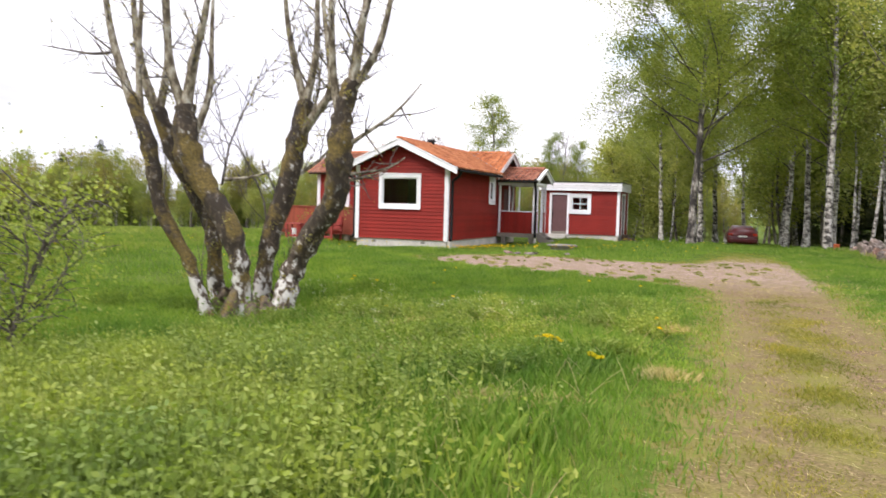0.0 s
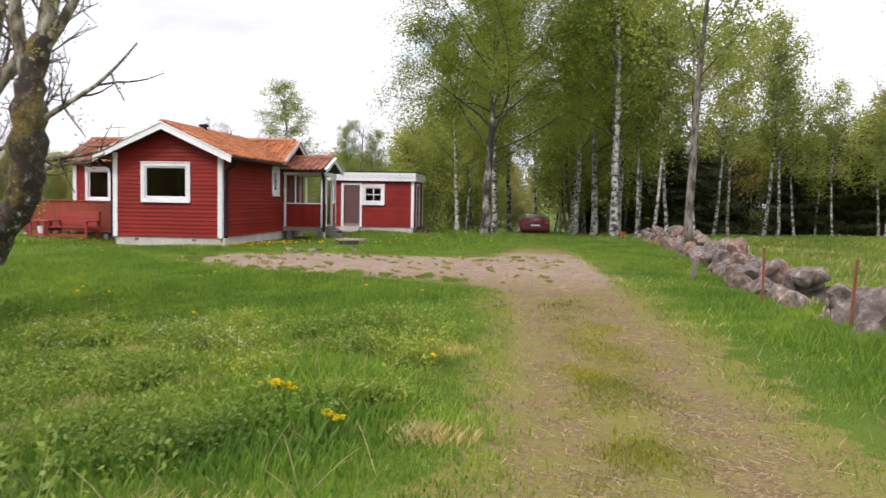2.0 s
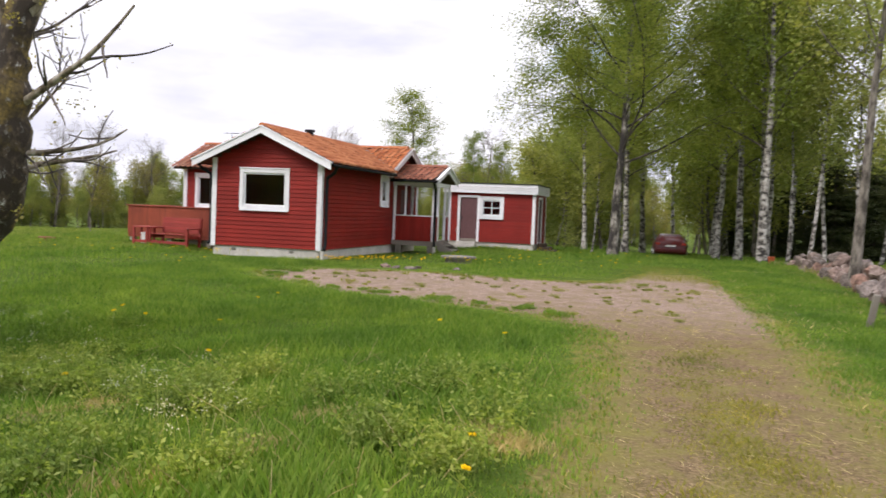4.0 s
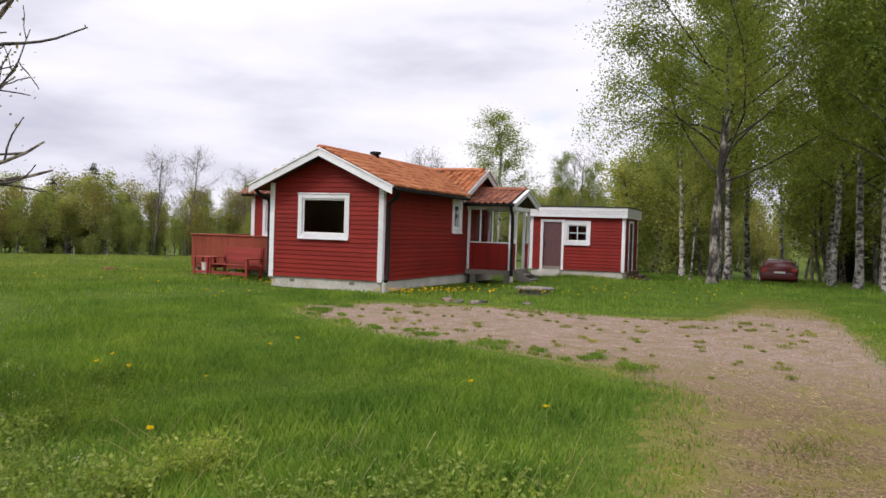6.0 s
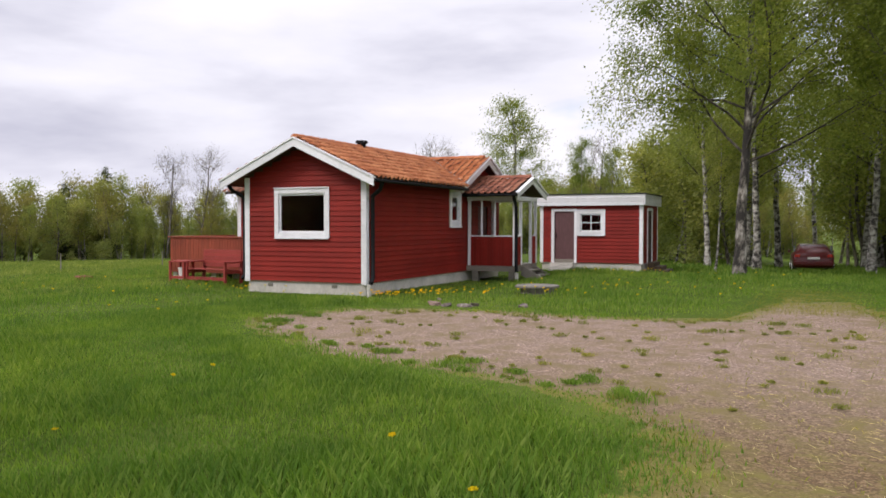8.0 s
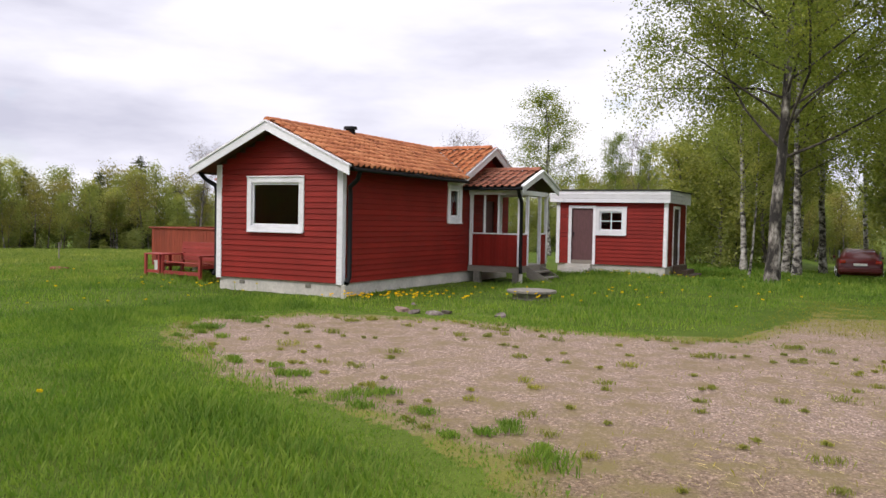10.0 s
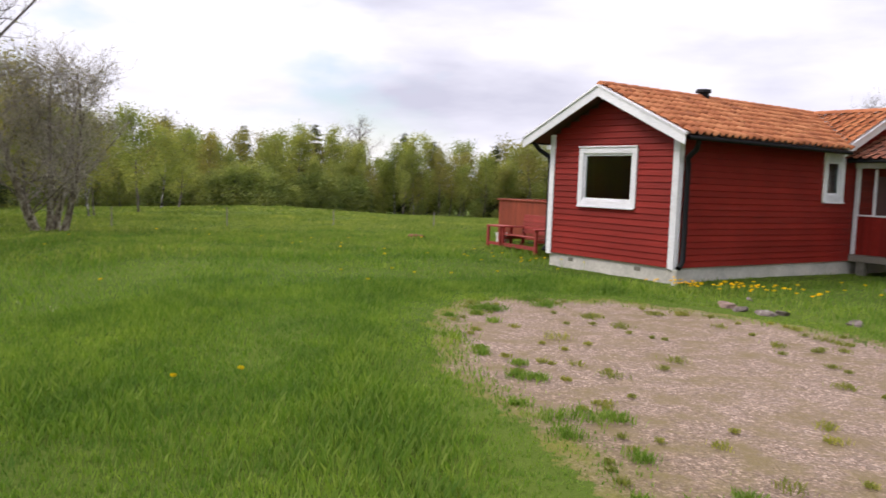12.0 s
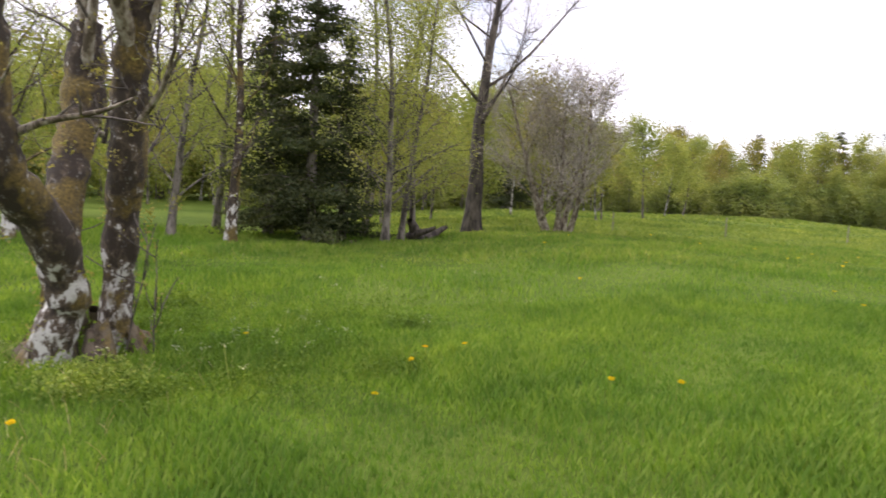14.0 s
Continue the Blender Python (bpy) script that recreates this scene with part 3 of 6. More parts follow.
part("foundation", box(box(bmesh.new(), W0 + 0.03, W1 - 0.03, 0.03, BY0, -0.5, CLAD), B0 + 0.03, -0.031, BY0 + 0.001, BY1 - 0.03, -0.5, CLAD - 0.002), CONCRETE, house)
# floor, back lining and ceiling in the shade colour, so the windows look dark
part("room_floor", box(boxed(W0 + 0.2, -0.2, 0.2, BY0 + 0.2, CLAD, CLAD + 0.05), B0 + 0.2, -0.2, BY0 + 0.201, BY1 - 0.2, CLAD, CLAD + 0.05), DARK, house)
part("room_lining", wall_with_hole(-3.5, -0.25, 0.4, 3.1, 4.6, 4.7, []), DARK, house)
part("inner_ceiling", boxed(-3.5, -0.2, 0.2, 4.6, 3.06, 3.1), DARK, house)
for xx in (-2.95, -0.95):
    part("foundation_vent", boxed(xx - 0.08, xx + 0.08, 0.015, 0.028, 0.2, 0.29, bevel=0.004), OLDCONCRETE, house)

# corner boards and barge boards
for q in ((W1 - 0.12, W1 + 0.035, -0.045, 0.0), (W0 - 0.035, W0 + 0.12, -0.045, 0.0), (W1, W1 + 0.037, 0.002, 0.1), (B0 - 0.035, B0 + 0.12, BY0 - 0.05, BY0 - 0.01)):
    part("corner_board", boxed(*q, CLAD - 0.03, 3.1, bevel=0.006), WHITE, house)


def barge(parent, apex, run, axis, at, thick=0.035, width=0.2, slope=SL, drop=0.02):
    """The two white boards along a gable's slopes."""
    for s in (-1, 1):
        za, zb = apex[1], apex[1] - slope * run
        o = [(apex[0], za - drop), (apex[0] + s * run, zb - drop), (apex[0] + s * run, zb - drop - width), (apex[0], za - drop - width)]
        part("barge_board", prism(o, axis, at, at + thick), WHITE, parent)
        o = [(apex[0], za + 0.025), (apex[0] + s * (run + 0.02), zb + 0.025 - slope * 0.02), (apex[0] + s * (run + 0.02), zb - 0.015 - slope * 0.02), (apex[0], za - 0.015)]
        part("verge_board", prism(o, axis, at - 0.03, at + thick + 0.06), WHITE, parent)


barge(house, (-1.85, 4.07), 2.345, "y", -0.5)
barge(house, (7.7, 4.08), 2.3, "x", 0.33)


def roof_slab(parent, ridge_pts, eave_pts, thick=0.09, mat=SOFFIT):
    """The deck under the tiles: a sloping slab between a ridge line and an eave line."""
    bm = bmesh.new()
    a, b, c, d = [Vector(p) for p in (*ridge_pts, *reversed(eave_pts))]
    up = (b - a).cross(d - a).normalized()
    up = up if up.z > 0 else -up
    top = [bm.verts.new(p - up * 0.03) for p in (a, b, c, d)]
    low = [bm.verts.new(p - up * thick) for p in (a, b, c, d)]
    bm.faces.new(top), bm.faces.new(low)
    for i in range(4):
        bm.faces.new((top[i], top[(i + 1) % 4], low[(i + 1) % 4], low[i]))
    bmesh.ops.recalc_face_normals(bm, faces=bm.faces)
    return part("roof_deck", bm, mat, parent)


def tile_field(parent, origin, along, down, n_cols, n_rows, col=0.225, row=0.335, mat=TILE, keep=None):
    """Pantiles: S-shaped pieces in overlapping rows, all of a field in one mesh."""
    o, u, d = Vector(origin), Vector(along).normalized(), Vector(down).normalized()
    n = u.cross(d).normalized()
    n = n if n.z > 0 else -n
    prof = [(0.0, 0.016), (0.05, -0.008), (0.12, -0.008), (0.165, 0.036), (0.2, 0.056), (0.235, 0.044)]
    verts, faces = [], []
    for r in range(n_rows):
        for c in range(n_cols):
            start = o + u * (c * col) + d * (r * row)
            if keep and not keep(start + u * col * 0.5 + d * row * 0.5):
                continue
            k = len(verts)
            jit = random.uniform(-0.008, 0.008)
            for s, lift in ((0.0, 0.008), (row + 0.05, 0.05)):
                for px, pz in prof:
                    verts.append(start + u * px + d * s + n * (pz + lift + jit))
            for px, pz in prof:
                verts.append(start + u * px + d * (row + 0.05) + n * (pz + 0.02 + jit))
            m = len(prof)
            for i in range(m - 1):
                faces.append((k + i, k + i + 1, k + m + i + 1, k + m + i))
                faces.append((k + m + i, k + m + i + 1, k + 2 * m + i + 1, k + 2 * m + i))
    return tagged(raw("roof_tiles", verts, faces, mat, parent, smooth=False), kind="stuff")


def ridge_caps(parent, p, q, mat=TILE):
    a, b = Vector(p), Vector(q)
    n = int((b - a).length / 0.36)
    d = (b - a).normalized()
    side = d.cross(Vector((0, 0, 1)))
    for i in range(n):
        bm = bmesh.new()
        rings = []
        for s, r in ((0.0, 0.105), (0.4, 0.125)):
            c = a + d * (i * 0.36 + s)
            rings.append([bm.verts.new(c + side * r * math.cos(t) + Vector((0, 0, r * math.sin(t) * 0.8))) for t in [math.pi * k / 6 for k in range(7)]])
        for j in range(6):
            bm.faces.new((rings[0][j], rings[0][j + 1], rings[1][j + 1], rings[1][j]))
        bm.faces.new(rings[1])
        bm.faces.new(rings[0])
        part("ridge_tile", bm, mat, parent)


cosS = 1 / math.sqrt(1 + SL * SL)
RZ = 4.06
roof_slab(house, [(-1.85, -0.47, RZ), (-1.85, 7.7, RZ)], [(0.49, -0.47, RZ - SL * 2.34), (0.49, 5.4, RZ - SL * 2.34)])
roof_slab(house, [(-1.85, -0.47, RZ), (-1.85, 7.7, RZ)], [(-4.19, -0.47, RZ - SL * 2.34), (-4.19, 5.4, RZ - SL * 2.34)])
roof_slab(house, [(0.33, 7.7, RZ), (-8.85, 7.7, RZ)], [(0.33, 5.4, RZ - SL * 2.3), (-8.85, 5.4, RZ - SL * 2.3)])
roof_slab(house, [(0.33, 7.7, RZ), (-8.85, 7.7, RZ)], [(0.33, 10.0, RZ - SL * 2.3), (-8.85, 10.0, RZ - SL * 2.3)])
slope_len = 2.38 / cosS
n_rows = int(slope_len / 0.335) + 1
inside_e = lambda p: p.y < 7.72 - (p.x + 1.85) * 1.0 + 0.02 and p.x < 0.5
inside_w = lambda p: p.y < 7.72 + (p.x + 1.85) * 1.0 + 0.02
tile_field(house, (-1.83, -0.44, RZ + 0.01), (0, 1, 0), (1, 0, -SL), 37, n_rows, row=slope_len / n_rows * 0.985, keep=inside_e)
tile_field(house, (-1.87, -0.44, RZ + 0.01), (0, 1, 0), (-1, 0, -SL), 37, n_rows, row=slope_len / n_rows * 0.985, keep=inside_w)
inside_f = lambda p: p.x > -1.85 + (7.7 - p.y) - 0.1 or p.x < -1.85 - (7.7 - p.y) + 0.1
tile_field(house, (-8.85, 7.68, RZ + 0.012), (1, 0, 0), (0, -1, -SL), 41, n_rows, row=slope_len / n_rows * 0.975, mat=TILE, keep=lambda p: inside_f(p) and p.x > -3.5)
tile_field(house, (-8.85, 7.68, RZ + 0.012), (1, 0, 0), (0, -1, -SL), 41, n_rows, row=slope_len / n_rows * 0.975, mat=TILE_OLD, keep=lambda p: inside_f(p) and p.x <= -3.5)
tile_field(house, (-8.85, 7.72, RZ + 0.012), (1, 0, 0), (0, 1, -SL), 41, n_rows, row=slope_len / n_rows * 0.975, mat=TILE)
ridge_caps(house, (-1.85, -0.45, RZ + 0.03), (-1.85, 7.6, RZ + 0.03))
ridge_caps(house, (-8.85, 7.7, RZ + 0.03), (0.3, 7.7, RZ + 0.03))
# valley flashing and aerial
FLASH = speckled("grey_flashing", [(0.3, (0.2, 0.19, 0.18)), (0.7, (0.3, 0.29, 0.28))], 9, 0.5, 0.1)
bm = bmesh.new()
for sgn in (-1, 1):
    quad = [Vector((-1.85 + sgn * (k * 2.3) + sgn * o, 7.7 - k * 2.3 + 0.0, RZ - SL * 2.3 * k + 0.075)) for k, o in ((0.02, -0.1), (0.02, 0.1), (1.0, 0.1), (1.0, -0.1))]
    bm.faces.new([bm.verts.new(q) for q in quad])
bmesh.ops.solidify(bm, geom=bm.faces[:], thickness=0.004)
part("valley_flashing", bm, FLASH, house)
aerial = thing("tv_aerial", "thin metal television aerial on the roof", "aerial", at=(-7.6, 7.7, RZ))
v, f = tubes([[((0, 0, -0.02), 0.015), ((0, 0, 0.55), 0.012)], [((-0.35, 0, 0.52), 0.009), ((0.35, 0, 0.52), 0.009)]] + [[((x, -0.18, 0.52), 0.006), ((x, 0.18, 0.52), 0.006)] for x in (-0.3, -0.1, 0.1, 0.3)], 6)
raw("rods", v, f, BLACK, aerial)
# chimney hood
part("chimney_pipe", cylinder(cylinder(bmesh.new(), -1.85, 3.0, 3.95, 4.24, 0.13), -1.85, 3.0, 4.24, 4.31, 0.19, 0.17), BLACK, house, smooth=False)


def gutter(parent, a, b, r=0.045):
    v, f = tubes([[(a, r), (tuple((Vector(a) * 0.5 + Vector(b) * 0.5)), r), (b, r)]], 8)
    return raw("gutter", v, f, BLACK, parent, "black gutter", True)


def pipe(parent, pts, r=0.055, name="downpipe"):
    v, f = tubes([[(p, r) for p in pts]], 8)
    return raw(name, v, f, BLACK, parent, "black downpipe", True)


gutter(house, (0.53, -0.42, 2.93), (0.53, 5.42, 2.93))
gutter(house, (-4.23, -0.42, 2.93), (-4.23, 5.4, 2.93))
pipe(house, [(0.53, -0.1, 2.9), (0.42, -0.03, 2.72), (0.16, 0.06, 2.56), (0.13, 0.12, 2.4), (0.13, 0.12, 1.4), (0.13, 0.12, 0.5), (0.14, 0.05, 0.42), (0.16, -0.04, 0.36)])
pipe(house, [(-4.23, -0.1, 2.9), (-4.1, -0.05, 2.75), (-3.84, 0.03, 2.6), (-3.8, 0.04, 2.4), (-3.8, 0.04, 0.5), (-3.82, -0.05, 0.38)])
for xx, yy in ((0.15, -0.12),):
    part("drain_pipe", cylinder(bmesh.new(), xx, yy, gz(xx, yy) - 0.15, 0.33, 0.055, 0.06), CONCRETE, house)

# ---- porch ----
porch = thing("porch", "open wooden porch with white posts and tiled gable roof", "porch")
PY0, PY1, PX, PF = 6.55, 8.7, 1.66, 0.55
for i in range(12):
    y0 = PY0 + i * (PY1 - PY0) / 12
    part("floor_board", boxed(0.03, PX + 0.05, y0 + 0.004, y0 + (PY1 - PY0) / 12 - 0.004, PF - 0.04, PF), GREYWOOD, porch)
part("floor_beam", boxed(0.03, PX + 0.04, PY0 - 0.03, PY0 + 0.02, PF - 0.2, PF - 0.043), GREYWOOD, porch)
part("floor_beam", boxed(PX, PX + 0.05, PY0 + 0.021, PY1, PF - 0.2, PF - 0.043), GREYWOOD, porch)
for x, y in ((PX - 0.1, PY0 + 0.1), (PX - 0.1, PY1 - 0.1), (0.3, PY0 + 0.12)):
    part("pier", boxed(x - 0.1, x + 0.1, y - 0.1, y + 0.1, gz(x, y) - 0.2, PF - 0.2, bevel=0.01), OLDCONCRETE, porch)
for x, y in ((0.12, PY0), (PX, PY0), (PX, 7.15), (PX, 8.15), (PX, PY1), (0.12, PY1)):
    part("post", boxed(x - 0.045, x + 0.045, y - 0.045, y + 0.045, PF - 0.02, 2.66, bevel=0.008), WHITE, porch)
for x in (0.55, 1.0):
    part("mullion", boxed(x - 0.03, x + 0.03, PY0 - 0.025, PY0 + 0.025, 1.5, 2.6, bevel=0.006), WHITE, porch)
for q in ((0.05, PX, PY0 - 0.06, PY0 + 0.06, 2.62, 2.76), (PX - 0.06, PX + 0.06, PY0 + 0.061, PY1, 2.622, 2.758), (0.05, PX, PY1 - 0.06, PY1 + 0.06, 2.62, 2.76)):
    part("top_beam", boxed(*q, bevel=0.008), WHITE, porch)
part("rail", boxed(0.165, PX - 0.046, PY0 - 0.05, PY0 + 0.05, 1.46, 1.5, bevel=0.006), WHITE, porch)
part("rail", boxed(PX - 0.05, PX + 0.05, PY0 + 0.046, 7.1, 1.46, 1.5, bevel=0.006), WHITE, porch)
part("rail", boxed(PX - 0.05, PX + 0.05, 8.2, PY1 - 0.046, 1.46, 1.5, bevel=0.006), WHITE, porch)
for i in range(15):
    a = 0.17 + i * (PX - 0.22) / 15
    part("panel_board", boxed(a + 0.002, a + (PX - 0.22) / 15 - 0.002, PY0 - 0.02, PY0 + 0.01, PF - 0.02, 1.458), RED, porch)
for a, b in ((PY0 + 0.05, 7.1), (8.2, PY1 - 0.05)):
    for i in range(5):
        y0 = a + i * (b - a) / 5
        part("panel_board", boxed(PX - 0.01, PX + 0.02, y0 + 0.002, y0 + (b - a) / 5 - 0.002, PF - 0.02, 1.458), RED, porch)
PS = 0.34
PRZ, PRUN, PYM = 3.36, 1.5, 7.6
roof_slab(porch, [(0.02, PYM, PRZ), (1.9, PYM, PRZ)], [(0.02, PYM - PRUN, PRZ - PS * PRUN), (1.9, PYM - PRUN, PRZ - PS * PRUN)])
roof_slab(porch, [(0.02, PYM, PRZ), (1.9, PYM, PRZ)], [(0.02, PYM + PRUN, PRZ - PS * PRUN), (1.9, PYM + PRUN, PRZ - PS * PRUN)])
pl = PRUN * 1.04 / (1 / math.sqrt(1 + PS * PS))
tile_field(porch, (0.03, PYM - 0.02, PRZ + 0.01), (1, 0, 0), (0, -1, -PS), 8, 5, row=pl / 5, mat=TILE_OLD)
tile_field(porch, (0.03, PYM + 0.02, PRZ + 0.01), (1, 0, 0), (0, 1, -PS), 8, 5, row=pl / 5, mat=TILE_OLD)
ridge_caps(porch, (0.02, PYM, PRZ + 0.03), (1.9, PYM, PRZ + 0.03), TILE_OLD)
barge(porch, (PYM, PRZ + 0.01), PRUN, "x", 1.9, width=0.17, slope=PS)
# recessed gable boards as one dark panel; the open gable's shade is in its colour
part("gable_panel", prism([(PYM - 1.15, 2.76), (PYM + 1.15, 2.76), (PYM, 3.14)], "x", PX - 0.3, PX - 0.27), SOFFIT, porch)
gutter(porch, (0.1, PYM - PRUN - 0.05, 2.78), (1.92, PYM - PRUN - 0.05, 2.78), 0.05)
pipe(porch, [(1.8, PYM - PRUN - 0.05, 2.76), (1.78, PYM - PRUN + 0.1, 2.6), (1.76, PY0 - 0.12, 2.4), (1.76, PY0 - 0.12, 0.6), (1.78, PY0 - 0.14, 0.35)])
part("drain_pipe", cylinder(bmesh.new(), 1.78, PY0 - 0.14, gz(1.8, 6.4) - 0.1, 0.33, 0.055, 0.06), CONCRETE, porch)
# steps
for i, (z, x0) in enumerate(((0.38, 1.72), (0.22, 2.0))):
    part("tread", boxed(x0, x0 + 0.32, 7.15, 8.15, z - 0.05, z, bevel=0.008), GREYWOOD, porch)
for y in (7.08, 8.18):
    part("stringer", prism([(1.71, 0.5), (1.78, 0.5), (2.62, 0.04), (2.62, -0.05), (2.2, -0.05), (1.71, 0.22)], "y", y - 0.02, y + 0.02), GREYWOOD, porch)
front_door = thing("door_1", "brown-painted house door behind the porch posts", "door", kind="structure")
part("door_leaf", boxed(-0.1, -0.05, HD[0], HD[1], HD[2], HD[3], bevel=0.006), DOOR, front_door)
part("handle", boxed(-0.05, 0.0, HD[0] + 0.08, HD[0] + 0.12, 1.5, 1.54, bevel=0.006), BLACK, front_door)

# ---- shed ----
shed = thing("shed", "small red wooden shed with flat roof and white fascia", "shed")
SX0, SX1, SY0, SY1, SZ = 0.45, 4.42, 13.2, 16.4, 0.37
SD = (1.0, 1.8, 0.5, 2.37)
SW = (1.9, 3.02, 1.44, 2.41)
part("wall_front", wall_with_hole(SX0, SX1, SZ, 2.7, SY0 + 0.01, SY0 + 0.13, [SD, (SW[0] + 0.12, SW[1] - 0.12, SW[2] + 0.12, SW[3] - 0.12)]), SOFFIT, shed)
boards_along(shed, SX0 + 0.08, SX1 - 0.08, SZ, lambda z: (SX0, SX1) if z < 2.72 else (0, 0), board_front(SY0), [(SD[0] - 0.05, SD[1] + 0.05, SZ - 0.1, SD[3] + 0.05), (SW[0] + 0.03, SW[1] - 0.03, SW[2], SW[3])], pitch=0.138)
bm = wall_with_hole(SY0 + 0.13, SY1, SZ, 2.7, 0, 0.12, [(14.2, 15.1, 0.45, 2.4)])
bmesh.ops.transform(bm, verts=bm.verts, matrix=Matrix(((0, -1, 0, SX1 - 0.01), (1, 0, 0, 0), (0, 0, 1, 0), (0, 0, 0, 1))))
part("wall_side", bm, SOFFIT, shed)
boards_along(shed, SY0 + 0.08, SY1, SZ, lambda z: (SY0, SY1) if z < 2.72 else (0, 0), board_side(SX1), [(14.15, 15.15, 0.3, 2.45)], pitch=0.138)
part("wall_back", boxed(SX0, SX1 - 0.13, SY1 - 0.12, SY1, SZ, 2.7), RED, shed)
part("wall_west", boxed(SX0, SX0 + 0.12, SY0 + 0.131, SY1 - 0.121, SZ, 2.7), RED, shed)
part("foundation", boxed(SX0 + 0.03, SX1 - 0.03, SY0 + 0.03, SY1 - 0.02, -0.5, SZ), CONCRETE, shed)
for i in range(3):
    z = 2.58 + i * 0.14
    part("fascia_board", boxed(SX0 - 0.25, SX1 + 0.14, SY0 - 0.2, SY0 - 0.165, z + 0.003, z + 0.137, bevel=0.005), WHITE, shed)
    part("fascia_board", boxed(SX1 + 0.105, SX1 + 0.14, SY0 - 0.164, SY1 + 0.2, z + 0.003, z + 0.137, bevel=0.005), WHITE, shed)
    part("fascia_board", boxed(SX0 - 0.25, SX0 - 0.215, SY0 - 0.164, SY1 + 0.2, z + 0.003, z + 0.137, bevel=0.005), WHITE, shed)
part("roof", boxed(SX0 - 0.29, SX1 + 0.18, SY0 - 0.24, SY1 + 0.24, 3.0, 3.045, bevel=0.01), FELT, shed)
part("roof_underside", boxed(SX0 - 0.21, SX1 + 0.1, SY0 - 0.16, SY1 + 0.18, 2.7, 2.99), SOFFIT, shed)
for q in ((SX0 - 0.03, SX0 + 0.1, SY0 - 0.045, SY0), (SX1 - 0.1, SX1 + 0.035, SY0 - 0.045, SY0), (SX1, SX1 + 0.037, SY0 + 0.002, SY0 + 0.1), (SX1, SX1 + 0.037, SY1 - 0.1, SY1)):
    part("corner_board", boxed(*q, SZ - 0.02, 2.6, bevel=0.006), WHITE, shed)
for q in ((SD[0] - 0.12, SD[0], SZ - 0.02, SD[3] + 0.1), (SD[1], SD[1] + 0.1, SZ - 0.02, SD[3] + 0.1), (SD[0], SD[1], SD[3], SD[3] + 0.1)):
    part("door_casing", boxed(q[0], q[1], SY0 - 0.045, SY0 + 0.0, q[2], q[3], bevel=0.006), WHITE, shed)
sdoor = part("door", boxed(SD[0], SD[1], SY0 + 0.02, SY0 + 0.06, SD[2], SD[3], bevel=0.004), DOOR, shed, "brown flush door")
part("handle", boxed(SD[0] + 0.06, SD[0] + 0.09, SY0 - 0.02, SY0 + 0.02, 1.35, 1.5, bevel=0.006), BLACK, sdoor)
window(shed, *SW, SY0 - 0.01, trim=0.14, cols=2, rows=2)
part("threshold", boxed(SD[0], SD[1], SY0 - 0.03, SY0 + 0.12, SZ + 0.002, SD[2]), GREYWOOD, shed)
for i in range(3):
    part("step", boxed(SD[0] - 0.1, SD[1] + 0.02, SY0 - 0.3 - 0.24 * i, SY0 - 0.06 - 0.24 * i, -0.1, 0.36 - 0.13 * i, bevel=0.012), CONCRETE, shed)
side_door = part("door", boxed(SX1 - 0.08, SX1 - 0.03, 14.2, 15.1, 0.45, 2.4, bevel=0.004), SOFFIT, shed, "dark side door")
for q in ((14.08, 14.2, 0.35, 2.5), (15.1, 15.22, 0.35, 2.5), (14.2, 15.1, 2.4, 2.5)):
    part("door_casing", boxed(SX1 + 0.0, SX1 + 0.045, q[0], q[1], q[2], q[3], bevel=0.006), WHITE, shed)
for i in range(3):
    part("step", boxed(SX1 + 0.06 + 0.26 * i, SX1 + 0.32 + 0.26 * i, 14.0, 15.3, -0.2, 0.38 - 0.14 * i, bevel=0.012), BROWNWOOD, shed)
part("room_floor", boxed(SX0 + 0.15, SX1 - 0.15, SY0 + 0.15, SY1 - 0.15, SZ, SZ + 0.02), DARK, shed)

# ---- deck ----
deck = thing("deck", "red-stained wooden deck with a slatted railing", "deck")
DX0, DX1, DY0, DZ = -8.65, -3.75, 2.5, 0.5
n = 24
for i in range(n):
    y0 = DY0 + i * (BY0 - 0.06 - DY0) / n
    part("deck_board", boxed(DX0, DX1, y0 + 0.003, y0 + (BY0 - 0.06 - DY0) / n - 0.003, DZ - 0.03, DZ), RED_DECK, deck)
part("skirt_board", boxed(DX0, DX1, DY0 - 0.03, DY0 - 0.002, DZ - 0.18, DZ - 0.002, bevel=0.004), RED_DECK, deck)
part("skirt_board", boxed(DX0 - 0.03, DX0 - 0.002, DY0, BY0 - 0.06, DZ - 0.18, DZ - 0.002, bevel=0.004), RED_DECK, deck)
for x in (DX0 + 0.1, -7, -5.4, DX1 - 0.1):
    part("deck_pier", boxed(x - 0.09, x + 0.09, DY0 + 0.05, DY0 + 0.23, gz(x, DY0) - 0.3, DZ - 0.03, bevel=0.01), CONCRETE, deck)
part("deck_base", boxed(DX0 + 2.2, DX1, DY0 + 0.3, DY0 + 0.4, -0.3, DZ - 0.18), CONCRETE, deck)
k = int((DX1 - DX0) / 0.105)
for i in range(k):
    x = DX0 + i * 0.105
    part("slat", boxed(x + 0.006, x + 0.099, DY0 - 0.05, DY0 - 0.031, DZ - 0.06, 1.43), RED_DECK, deck)
k = int((BY0 - 0.1 - DY0) / 0.105)
for i in range(k):
    y = DY0 + i * 0.105
    part("slat", boxed(DX0 - 0.05, DX0 - 0.031, y + 0.006, y + 0.099, DZ - 0.06, 1.43), RED_DECK, deck)
